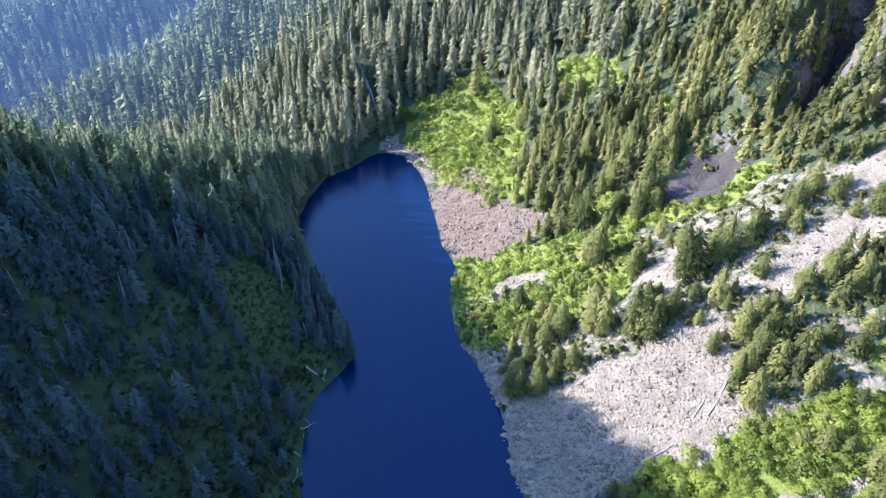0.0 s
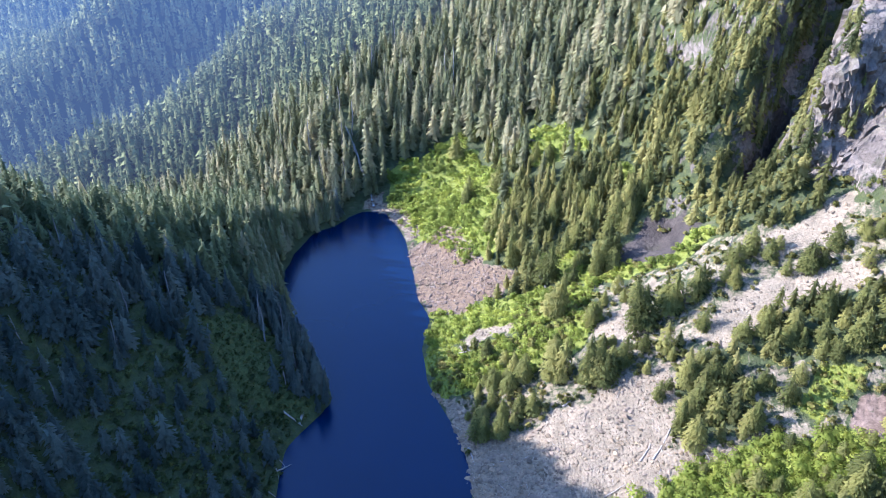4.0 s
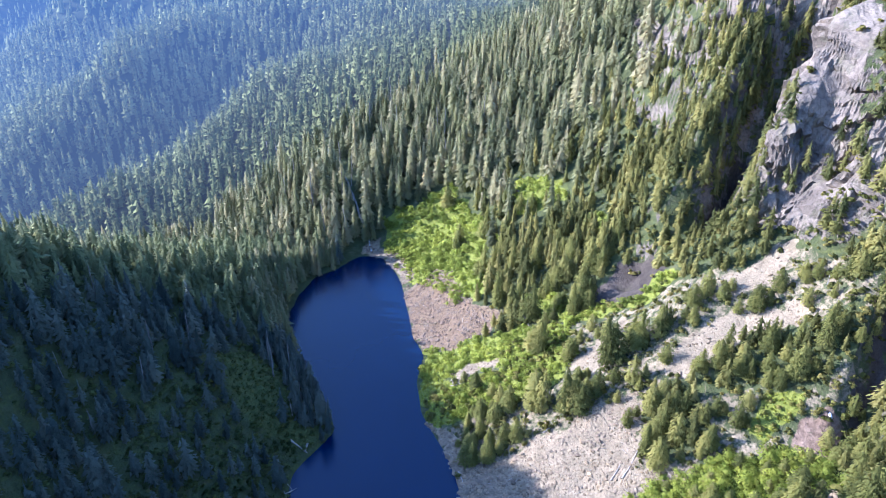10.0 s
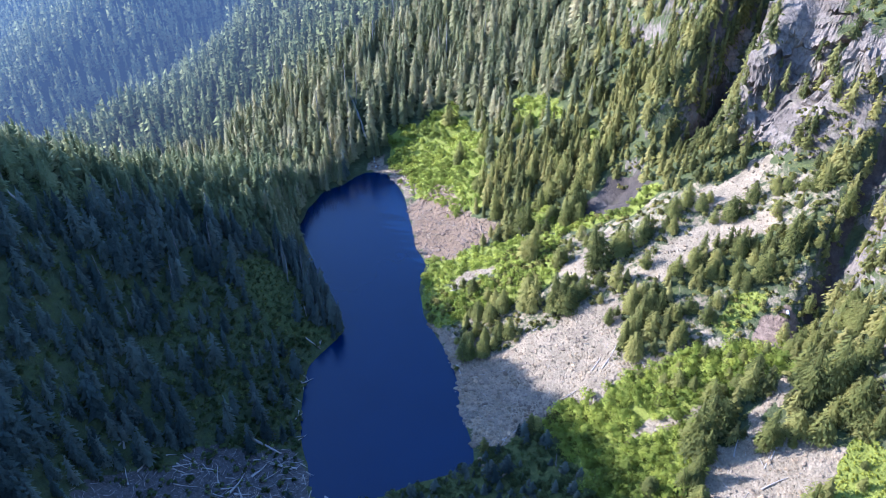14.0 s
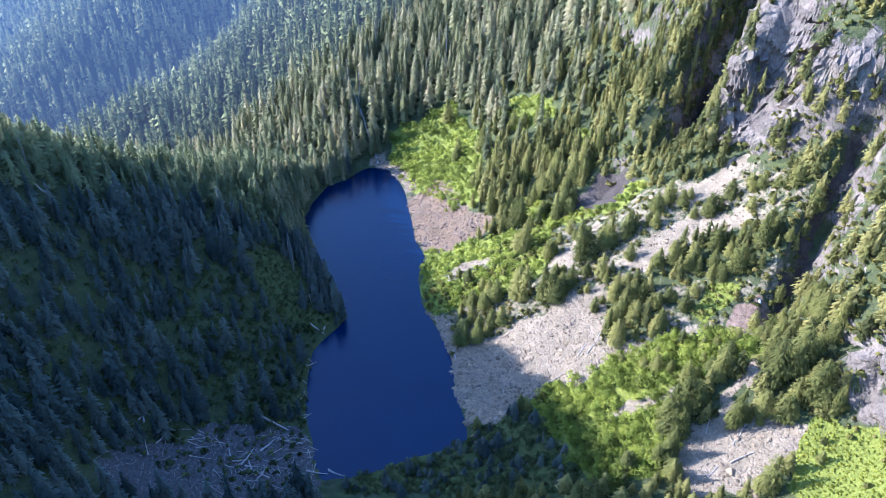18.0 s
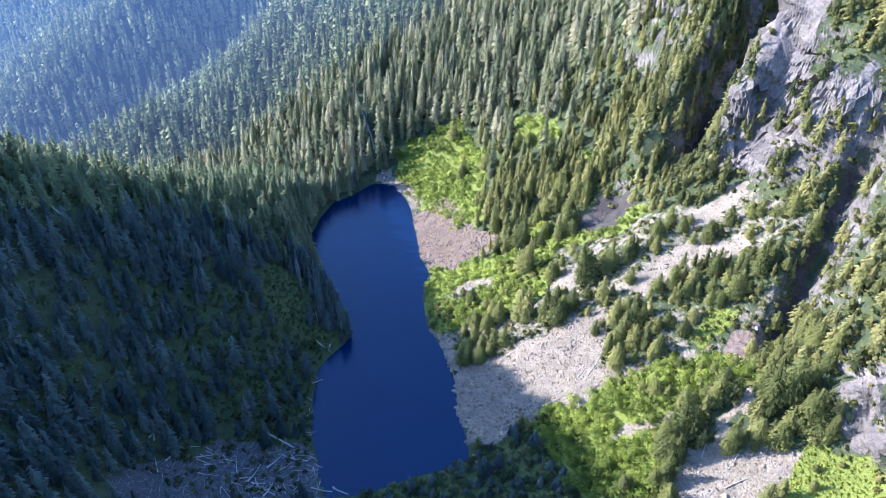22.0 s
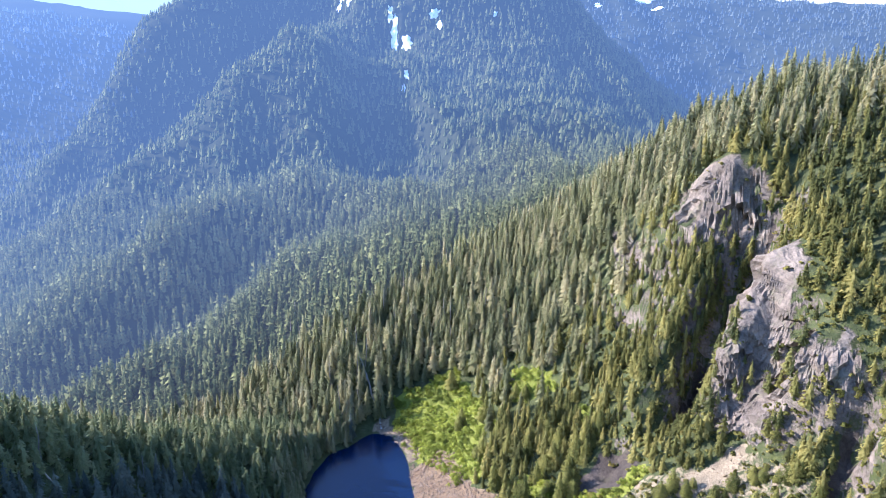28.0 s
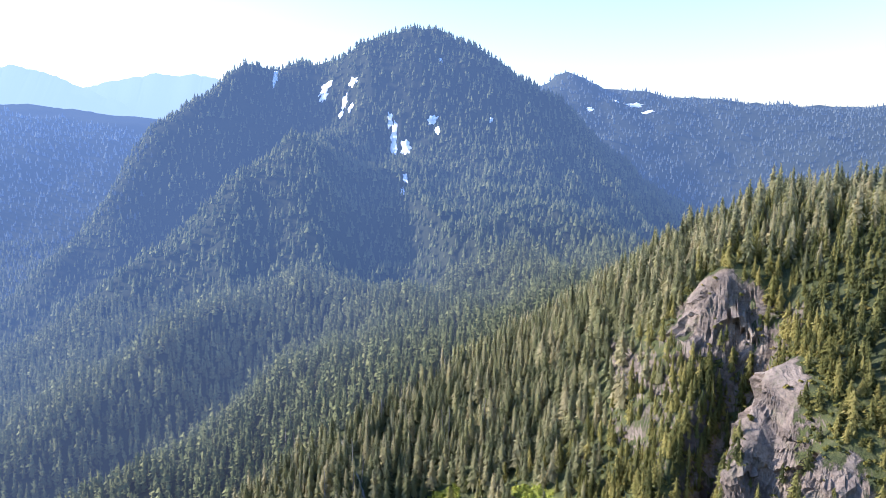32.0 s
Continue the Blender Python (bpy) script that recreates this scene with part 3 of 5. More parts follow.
def rough(x, y, z):
    """The small unevenness of the ground: crags where it is steep, hummocks elsewhere."""
    out = np.zeros(len(x))
    for i in range(len(x)):
        p = Vector((x[i], y[i], z[i]))
        far = min(1.0, max(0.0, (y[i] - 500) / 700))
        spurs = min(1.0, max(0.0, (y[i] - 620) / 150)) if x[i] < 500 else 0.0
        if spurs:
            out[i] += spurs * 22 * (0.45 - abs(noise.noise(Vector((x[i] * 0.0085 + 0.002 * y[i] + 0.5 * noise.noise(p * 0.004), y[i] * 0.0018, 7.0))) * 1.6))
        out[i] += (0.9 + 20 * far) * noise.fractal(p * (0.055 - 0.044 * far), 0.8, 2.1, 5)
    return out


GX = lattice(-4200, (-1000, 220, 60), (-300, 40, 12), (-130, 6, 3), (-60, 3, 2), (100, 2, 1.6), (135, 1.4, 1.2), (195, 0.75, 0.75), (205, 1.1, 1.1), (330, 2, 8), (1000, 12, 45), (4200, 60, 220))
GY = lattice(-1600, (-100, 250, 40), (80, 30, 4), (236, 1.6, 1.5), (300, 0.95, 0.95), (420, 1.6, 2.2), (700, 2.5, 8), (1900, 10, 22), (3000, 24, 50), (4700, 60, 250))
_x, _y = (g.ravel() for g in np.meshgrid(GX, GY))
_base = land(_x, _y)
_gy, _gx = np.gradient(_base.reshape(len(GY), len(GX)), GY, GX)
_lean = np.hypot(_gx, _gy).ravel()
_shore = np.full(len(_x), 60.0)
_k = (np.abs(_x + 25) < 120) & (_y > 60) & (_y < 470)
_shore[_k] = shore_distance(_x[_k], _y[_k])
_calm = np.clip(_shore / 15, 0, 1)
_bump = rough(_x, _y, _base) * _calm
# ravines and hollows cut into the slope: a line down the cut, its depth and half its width
CUTS = ((((190, 220), (143, 164)), 11, 9), (((190, 334), (171, 321), (158, 312), (144, 302), (132, 289), (118, 277)), 29, 17),
        (((172, 279), (163, 265), (152, 259), (135, 254)), 6, 7), (((104, 284), (88, 273)), 8, 13), (((186, 352), (172, 338), (160, 330)), 10, 12),
        (((-362, 1720), (-379, 1666), (-449, 1561), (-579, 1475), (-672, 1386)), 140, 160), (((-158, 1211), (-82, 1026), (-1, 918)), 65, 100))
for _line, _deep, _half in CUTS:
    _cut = np.zeros(len(_x))
    _far = [0.0]
    for _a, _b in zip(_line, _line[1:]):
        _far.append(_far[-1] + math.dist(_a, _b))
    for _a, _b, _s, _e in zip(_line, _line[1:], _far, _far[1:]):
        _t = np.clip(((_x - _a[0]) * (_b[0] - _a[0]) + (_y - _a[1]) * (_b[1] - _a[1])) / (_e - _s) ** 2, 0, 1)
        _off = np.hypot(_x - _a[0] - _t * (_b[0] - _a[0]), _y - _a[1] - _t * (_b[1] - _a[1]))
        _way = (_s + (_e - _s) * _t) / _far[-1]
        _cut = np.maximum(_cut, np.clip(1 - _off / _half, 0, 1) ** 0.8 * np.interp(_way, (0, 0.15, 0.8, 1), (0.3, 1, 1, 0.35)))
    _bump -= _deep * _cut
_z = _base + _bump
# crags push in and out of the cliffs, level by level
_near = (_y < 480) & (_y > 80) & (_x > 60) & (_x < 330)
_crag = np.clip((_lean - 1.2) / 0.8, 0, 1) * _near * np.clip(0.25 + cover(("cliff", "knob_face", "right_rocks", "ridge_rocks"), _x, _y, 4.0), 0, 1)
_jut = np.zeros((len(_x), 2))
_seeds = np.random.default_rng(17)


def facets(p, size, reach):
    """Offset of broken rock planes: blocks of a size, each with its own set-back and tilt."""
    n = 4096
    back, tilt, nudge = _seeds.uniform(-1, 1, n), _seeds.uniform(-1, 1, (n, 3)), _seeds.uniform(0.15, 0.85, (n, 3))
    q = p / size
    base, best, out = np.floor(q).astype(int), np.full(len(p), 9.0), np.zeros(len(p))
    for dx in (-1, 0, 1):
        for dy in (-1, 0, 1):
            for dz in (-1, 0, 1):
                c = base + (dx, dy, dz)
                k = (c[:, 0] * 73 + c[:, 1] * 1571 + c[:, 2] * 331) % n
                off = q - c - nudge[k]
                d = (off**2).sum(1)
                near = d < best
                best = np.where(near, d, best)
                out = np.where(near, back[k] + 1.1 * (off * tilt[k]).sum(1), out)
    return out * reach


_i = np.nonzero(_crag > 0)[0]
_p = np.c_[_x, _y, _z][_i]
_warp = np.array([noise.noise_vector(Vector(q) * 0.05) for q in _p]) * 5
_p = np.c_[(_p[:, 0] + _p[:, 1]) * 0.7 + 0.5 * _p[:, 2], ((_p[:, 0] - _p[:, 1]) * 0.7) * 0.9, 0.55 * _p[:, 2] - 0.35 * _p[:, 0]] + _warp
_v = facets(_p, 24.0, 4.6) + facets(_p + 40, 11.0, 2.4) + facets(_p + 90, 4.5, 1.0)
_jut[_i] = -np.c_[_gx.ravel(), _gy.ravel()][_i] / _lean[_i, None] * (_v * _crag[_i])[:, None]


def height_at(x, y):
    """The built ground's height, between its grid lines."""
    x, y = np.asarray(x, float), np.asarray(y, float)
    i, j = np.clip(np.searchsorted(GX, x) - 1, 0, len(GX) - 2), np.clip(np.searchsorted(GY, y) - 1, 0, len(GY) - 2)
    u, v = (x - GX[i]) / (GX[i + 1] - GX[i]), (y - GY[j]) / (GY[j + 1] - GY[j])
    z = _z.reshape(len(GY), len(GX))
    return z[j, i] * (1 - u) * (1 - v) + z[j, i + 1] * u * (1 - v) + z[j + 1, i] * (1 - u) * v + z[j + 1, i + 1] * u * v


def lean_at(x, y):
    i, j = np.clip(np.searchsorted(GX, x), 0, len(GX) - 1), np.clip(np.searchsorted(GY, y), 0, len(GY) - 1)
    return _lean.reshape(len(GY), len(GX))[j, i]


def mesh_from(name, verts, faces, material, smooth=False, normals=None, **attrs):
    """A mesh from arrays of corners and of triangles or quads."""
    verts, faces = np.asarray(verts, np.float32), np.asarray(faces, np.int32)
    me = bpy.data.meshes.new(name)
    n, k = faces.shape
    me.vertices.add(len(verts))
    me.vertices.foreach_set("co", verts.ravel())
    me.loops.add(n * k)
    me.loops.foreach_set("vertex_index", faces.ravel())
    me.polygons.add(n)
    me.polygons.foreach_set("loop_start", np.arange(0, n * k, k, dtype=np.int32))
    me.polygons.foreach_set("use_smooth", np.asarray(smooth) if np.ndim(smooth) else np.full(n, smooth or normals is not None))
    for key, values in attrs.items():
        me.attributes.new(key, "FLOAT", "POINT").data.foreach_set("value", np.asarray(values, np.float32))
    me.update(calc_edges=True)
    if normals is not None:
        me.normals_split_custom_set_from_vertices(np.asarray(normals, np.float32))
    me.materials.append(material)
    return me


def rounded(shape, round=0.42, flat=0.75):
    """The shape with its sprays turned outward and lit as one soft crown: corners, faces and normals."""
    v, f = np.asarray(shape[0], float), np.array(shape[1])
    face = np.cross(v[f[:, 1]] - v[f[:, 0]], v[f[:, 2]] - v[f[:, 0]])
    face /= np.linalg.norm(face, axis=1)[:, None] + 1e-9
    mid = v[f].mean(1)
    out = mid - np.array([0, 0, 1]) * (mid[:, 2:] * 0.8 + 0.05)
    out[:, 2] = np.maximum(out[:, 2], 0.02)
    out /= np.linalg.norm(out, axis=1)[:, None] + 1e-9
    back = (face * out).sum(1) < 0
    f[back], face[back] = f[back][:, ::-1], -face[back]
    n = np.zeros_like(v)
    for k in range(3):
        np.add.at(n, f[:, k], face * flat + out * round)
    n /= np.linalg.norm(n, axis=1)[:, None] + 1e-9
    return v, f, n


def thing(name, label, category, group="", kind=""):
    return tagged(new(name), label, category, group, kind)


def part(name, me, parent, label=""):
    ob = new(name, me)
    ob.parent = parent
    return tagged(ob, label) if label else ob


_w, _h = len(GX), len(GY)
_q = (np.arange(_h - 1)[:, None] * _w + np.arange(_w - 1)).ravel()
_quads = np.c_[_q, _q + 1, _q + 1 + _w, _q + _w]
_turf = np.maximum(cover(GREEN, _x, _y), np.where(_x > 200, 0.3, np.where(_x > 150, 0.45, 0.45)) * (((_x > 5) | ((_x < -45) & (_x > -150) & (_y < 235))) & (_x < 340) & (_y > 60) & (_y < 420)))
_pale = 0.5 * (within("open_bank", _x, _y) > 0) * (cover(GREEN + ("brown_patch", "bench_wood", "row_wood"), _x, _y) < 0.3)
_points = np.c_[_x + _jut[:, 0], _y + _jut[:, 1], _z]
# land beyond FAR_EDGE takes the haze glow painted in its material
_away = _y[_q] > np.interp(_x[_q], *FAR_EDGE)
ground = tagged(new("ground", mesh_from("ground", _points, _quads[~_away], M_GROUND, (_crag * (_y > 200))[_quads[~_away]].max(1) < 0.3, scree=np.maximum(cover(SCREE, _x, _y), _pale), green=_turf, lush=cover([g for g in GREEN if g not in ("left_clearing", "shade_shrubs")], _x, _y, 1.5), soil=cover(("brown_patch",), _x, _y), litter=cover(("debris",), _x, _y), rose=cover(("far_scree",), _x, _y, 3.0),
                                        rock=np.maximum(cover(("cliff", "knob_face", "right_rocks", "ridge_rocks"), _x, _y, 3.0) * 0.75, cover(("slope_rocks", "low_rocks", "cliff_skirt", "crag_foot"), _x, _y, 3.0) * 0.62) * (1 - cover(("crag_green",), _x, _y, 3.0)), shade_rock=cover(("shade_rock", "ravine", "gully"), _x, _y))),
                "steep mountain land of forest floor, turf, scree and grey cliffs", "ground", kind="structure")
tagged(new("backdrop_mountain", mesh_from("backdrop_mountain", _points, _quads[_away], M_HAZED_LAND, True, tint=np.full(len(_x), 0.5))),
       "distant mountain with streaks of old snow, painted with blue haze", "mountain", kind="structure")


def lake():
    bm = bmesh.new()
    grow = []
    for a, b, c in zip(np.roll(SHORE_XY, 1, 0), SHORE_XY, np.roll(SHORE_XY, -1, 0)):
        n = np.array([c[1] - a[1], a[0] - c[0]])
        grow.append(b - n / np.hypot(*n) * 3.0 if shore_distance([b[0] - n[0] * 0.05], [b[1] - n[1] * 0.05])[0] > 0 else b + n / np.hypot(*n) * 3.0)
    bm.faces.new([bm.verts.new((x, y, 0.0)) for x, y in grow])
    bmesh.ops.triangulate(bm, faces=bm.faces)
    me = bpy.data.meshes.new("lake")
    bm.to_mesh(me)
    me.materials.append(M_WATER)
    for p in me.polygons:
        if p.normal.z < 0:
            p.flip()
    return tagged(new("water", me), "deep blue still mountain lake", "lake", kind="structure")


lake()

# ---------------------------------------------------------------- trees and shrubs
def far_conifer(rng, tiers=3, k=5, slim=0.17):
    v, f = [], []
    for t in range(tiers):
        z0, z1 = t / tiers * 0.86 + 0.02, min(1.0, (t + 1) / tiers * 0.86 + 0.2)
        r = slim * (1 - z0) ** 0.85
        base, turn = len(v), rng.uniform(0, 6)
        for i in range(k):
            tip = i % 2 == 0
            a, q = turn + 6.283 * (i + rng.uniform(-0.3, 0.3)) / k, rng.uniform(0.85, 1.5) if tip else rng.uniform(0.35, 0.75)
            v.append((math.cos(a) * r * q, math.sin(a) * r * q, max(0.0, z0 + (-0.25 if tip else 0.3) * r + rng.uniform(-0.03, 0.03))))
        v.append((rng.uniform(-0.01, 0.01), rng.uniform(-0.01, 0.01), z1))
        f += [(base + i, base + (i + 1) % k, base + k) for i in range(k)]
    return np.array(v), np.array(f)


def bushy(rng, sprays, slim, size, two=True, blunt=0.6, bare=0.03, k=6, tiers=5):
    """A conifer crown one metre high: small drooping sprays all round a ragged body."""
    v, f = [], []
    shape = lambda z: slim * (1 - z) ** blunt * min(1.0, (z + 0.1) / 0.26) ** 0.5
    for t in range(tiers):
        z0 = bare + t / tiers * 0.85
        base, turn = len(v), rng.uniform(0, 6)
        for i in range(k):
            a, r = turn + 6.283 * i / k, shape(z0) * rng.uniform(0.45, 0.8)
            v.append((math.cos(a) * r * 0.6, math.sin(a) * r * 0.6, z0 + rng.uniform(-0.03, 0.03)))
        v.append((rng.uniform(-0.01, 0.01), rng.uniform(-0.01, 0.01), min(0.99, z0 + 0.32)))
        f += [(base + i, base + (i + 1) % k, base + k) for i in range(k)]
    turn, lobe = rng.uniform(0, 6), rng.uniform(0, 6)
    for s in range(sprays):
        z = bare + (1 - bare) * (1 - math.sqrt((s + rng.random()) / sprays)) * 0.97
        turn += 2.39996 + rng.uniform(-1.1, 1.1)
        r = shape(z) * rng.uniform(0.72, 1.22) * (1 + 0.28 * math.sin(27 * z + lobe) * math.sin(2 * turn + 3 * lobe)) + 0.012
        d, side = np.array([math.cos(turn), math.sin(turn), 0]), np.array([-math.sin(turn), math.cos(turn), 0])
        long, wide = min(0.8 * r, size * rng.uniform(0.6, 1.8)), size * rng.uniform(0.4, 0.8) * (0.5 + 0.5 * r / slim)
        roll = rng.uniform(-0.9, 0.9)
        side = side * math.cos(roll) + np.array([0, 0, math.sin(roll)])
        root, tip = d * (r - long) + [0, 0, z + 0.45 * long], d * r + [0, 0, z - 0.35 * long * rng.uniform(0.2, 1.6)]
        mid = d * (r - 0.42 * long) + [0, 0, z + 0.1 * long]
        b = len(v)
        if two:
            v += [root, mid - side * wide, tip, mid + side * wide]
            f += [(b, b + 1, b + 2), (b, b + 2, b + 3)]
        else:
            skew = side * wide * rng.uniform(-0.6, 0.6)
            v += [root + skew - side * wide * 0.8, tip, root + skew + side * wide * 0.8]
            f += [(b, b + 1, b + 2)]
    return np.array([tuple(p) for p in v]), np.array(f)


def plant(name, label, category, rows, protos, material, rng, lean=0.03, sink=0.4):
    """One mesh of many plants: rows of x, y, z, height and girth."""
    verts, faces, normals, tint, count = [], [], [], [], 0
    soft = len(protos[0]) == 3
    for x, y, z, h, g in rows:
        v, f, *m = protos[rng.randrange(len(protos))]
        a = rng.uniform(0, 6.283)
        c, s = math.cos(a), math.sin(a)
        w = np.empty_like(v)
        w[:, 0] = (v[:, 0] * c - v[:, 1] * s) * h * g + v[:, 2] * h * rng.uniform(-lean, lean) + x
        w[:, 1] = (v[:, 0] * s + v[:, 1] * c) * h * g + v[:, 2] * h * rng.uniform(-lean, lean) + y
        w[:, 2] = v[:, 2] * h + z - sink
        verts.append(w)
        if soft:
            m = m[0]
            normals.append(np.c_[m[:, 0] * c - m[:, 1] * s, m[:, 0] * s + m[:, 1] * c, m[:, 2]])
        faces.append(f + count)
        tint.append(np.full(len(v), rng.random()))
        count += len(v)
    return tagged(new(name, mesh_from(name, np.concatenate(verts), np.concatenate(faces), material, False, np.concatenate(normals) if soft else None, tint=np.concatenate(tint))), label, category, kind="stuff")


OPEN = SCREE + ("scree_shrubs", "foot_shrubs", "high_shrubs", "rib_shrubs", "shore_point", "strip_shrubs", "shade_rock", "brown_patch", "upper_meadow", "near_meadow", "bank_shrubs", "shore_grass", "far_shrubs", "near_shrubs", "slab_shrubs", "shade_shrubs", "debris", "left_clearing",
                "wood_clearing")


STREAMS = (((-89, 513), (-82, 491), (-74, 468), (-66, 452), (-60, 440), (-55, 428), (-49, 415), (-46, 403)), ((-137, 668), (-127, 640), (-124, 615), (-117, 590)))


def scatter(rng, x0, x1, y0, y1, step, keep):
    """Jittered places on a grid, those that keep(x, y) allows (a chance from 0 to 1)."""
    gx, gy = np.meshgrid(np.arange(x0, x1, step), np.arange(y0, y1, step))
    r = np.random.default_rng(rng.randrange(1 << 30))
    x, y = gx.ravel() + r.uniform(-0.75, 0.75, gx.size) * step, gy.ravel() + r.uniform(-0.75, 0.75, gx.size) * step
    ok = r.random(len(x)) < keep(x, y)
    return x[ok], y[ok]


def wooded(x, y):
    """The chance that a tree stands at a place: none on water, open ground and crags."""
    ok = (shore_distance(x, y) > 2.5).astype(float)
    near = (x > -140) & (x < 210) & (y > 60) & (y < 450)
    o = np.zeros(len(x))
    o[near] = cover(OPEN, x[near], y[near], 1.0)
    ok *= o < 0.4
    for line in (STREAMS[0][:6], STREAMS[1], CUTS[0][0], CUTS[1][0][:5]):
        for (ax, ay), (bx, by) in zip(line, line[1:]):
            t = np.clip(((x - ax) * (bx - ax) + (y - ay) * (by - ay)) / ((bx - ax) ** 2 + (by - ay) ** 2), 0, 1)
            ok *= np.hypot(x - ax - t * (bx - ax), y - ay - t * (by - ay)) > 3.2
    lean = lean_at(x, y)
    return ok * np.where(lean > 2.8, 0.45, np.where(lean > 1.8, 0.85, 1.0)) * np.maximum(cover(("cliff", "knob_face", "right_rocks", "ridge_rocks", "ravine"), x, y, 1.5) < 0.45, 0.7 * cover(("crag_green",), x, y, 1.5)) * np.where(cover(("slope_rocks", "low_rocks", "cliff_skirt", "crag_foot"), x, y, 1.5) > 0.5, 0.4, 1.0)


def gap(x, y):
    """None in the bare ravines."""
    ok = np.ones(len(x))
    for line in (CUTS[0][0], CUTS[1][0][:5]):
        for (ax, ay), (bx, by) in zip(line, line[1:]):
            t = np.clip(((x - ax) * (bx - ax) + (y - ay) * (by - ay)) / ((bx - ax) ** 2 + (by - ay) ** 2), 0, 1)
            ok *= np.hypot(x - ax - t * (bx - ax), y - ay - t * (by - ay)) > 3.5
    return ok


def stand(rng, x, y, low, high, girth=(0.85, 1.2)):
    z = height_at(x, y)
    return [(a, b, c, rng.uniform(low, high) * rng.uniform(0.62, 1.12), rng.uniform(*girth)) for a, b, c in zip(x, y, z)]


_rng = random.Random(11)
FINE = [rounded(bushy(_rng, 720, w, 0.042, False, b)) for w, b in ((0.18, 0.55), (0.19, 0.45), (0.2, 0.4), (0.21, 0.65), (0.22, 0.5), (0.17, 0.7), (0.2, 0.38), (0.23, 0.45))]
BUSHY = [rounded(bushy(_rng, 130, w, 0.085, False, b)) for w, b in ((0.16, 0.7), (0.17, 0.6), (0.19, 0.55), (0.2, 0.65), (0.21, 0.6), (0.18, 0.75), (0.22, 0.5), (0.16, 0.7))]
WOODY = [rounded(bushy(_rng, 130, w, 0.08, False, b)) for w, b in ((0.14, 0.75), (0.16, 0.65), (0.17, 0.7), (0.19, 0.6), (0.2, 0.8), (0.15, 0.6))]
OLDER = [rounded(bushy(_rng, 115, w, 0.08, False, b, 0.08)) for w, b in ((0.12, 0.8), (0.14, 0.7), (0.13, 0.6), (0.15, 0.75), (0.16, 0.65), (0.11, 0.55))]
MID = [rounded(bushy(_rng, 62, w, 0.13, False, b)) for w, b in ((0.13, 0.8), (0.14, 0.7), (0.15, 0.75), (0.16, 0.65), (0.17, 0.8), (0.14, 0.6), (0.12, 0.7), (0.18, 0.75))]
FAR = [rounded(far_conifer(_rng, 3, 6, w)) for w in (0.13, 0.14, 0.15, 0.16, 0.17, 0.19)]
SMALL = [rounded(bushy(_rng, 24, w, 0.17, False, b, 0.03, 5, 3), 0.7, 0.35) for w, b in ((0.13, 0.8), (0.15, 0.7), (0.17, 0.75), (0.14, 0.65), (0.16, 0.8))]
DISTANT = [rounded(far_conifer(_rng, 2, 6, w), 0.8, 0.25) for w in (0.14, 0.16, 0.18, 0.2)]


def bole(h, r):
    """A tapered trunk of seven sides with a flared foot."""
    v, f, k = [], [], 7
    for z, w in ((-0.8, 1.5), (0.3, 1.15), (h * 0.4, 0.75), (h * 0.92, 0.15)):
        v += [(math.cos(6.283 * i / k) * r * w, math.sin(6.283 * i / k) * r * w, z) for i in range(k)]
    for j in range(3):
        f += [(j * k + i, j * k + (i + 1) % k, (j + 1) * k + (i + 1) % k, (j + 1) * k + i) for i in range(k)]
    return mesh_from("trunk", v, f, M_BARK)


# single trees of the open bank: x, y and height
SCREE_TREES = [(47, 252, 24), (73, 226, 26), (86, 228, 20), (84, 232, 16), (93, 228, 16), (53, 213, 26), (44, 219, 24), (31, 226, 15), (57, 213, 20),
               (66, 214, 16), (74, 216, 8), (62, 215, 12), (80, 212, 16), (85, 212, 8), (93, 214, 10), (13, 213, 12), (22, 212, 12), (18, 219, 14),
               (28, 211, 12), (33, 210, 12), (25, 224, 12), (13, 226, 10), (19, 229, 12), (12, 218, 10), (17, 246, 12), (75, 196, 10), (73, 207, 7),
               (84, 197, 16), (85, 187, 16), (79, 183, 16), (90, 183, 15), (89, 201, 10), (95, 192, 14)]
UPPER_TREES = [(114, 236, 14), (108, 232, 12), (119, 230, 10), (122, 222, 8), (106, 225, 10), (129, 222, 12), (138, 225, 10), (133, 220, 8),
               (149, 220, 10), (146, 224, 8), (153, 215, 8), (143, 212, 9), (150, 208, 8), (157, 209, 12), (160, 209, 8), (115, 209, 14),
               (110, 204, 14), (118, 201, 12), (104, 205, 12), (127, 202, 14), (136, 198, 14), (142, 192, 18), (147, 194, 8), (151, 188, 8),
               (159, 192, 8), (132, 188, 16), (126, 190, 8), (164, 199, 13)]
NEAR_TREES = [(100, 176, 13), (110, 180, 14), (116, 186, 8), (105, 187, 10), (100, 186, 10), (147, 174, 10), (147, 166, 12), (150, 159, 15),
              (156, 164, 10), (134, 137, 28), (142, 139, 28), (135, 146, 18), (135, 158, 8), (144, 127, 24), (149, 120, 14), (149, 130, 12),
              (117, 126, 24), (94, 132, 30), (105, 147, 15), (116, 146, 19), (121, 152, 13), (135, 165, 10), (128, 161, 6), (88, 118, 14),
              (91, 109, 14), (123, 100, 18), (144, 111, 4), (141, 105, 7)]
YOUNG_TREES = [(90, 160, 8), (96, 163, 8), (100, 154, 8), (88, 153, 7), (114, 161, 8), (119, 159, 8), (107, 166, 8), (96, 174, 6), (83, 167, 6),
               (113, 155, 6)]
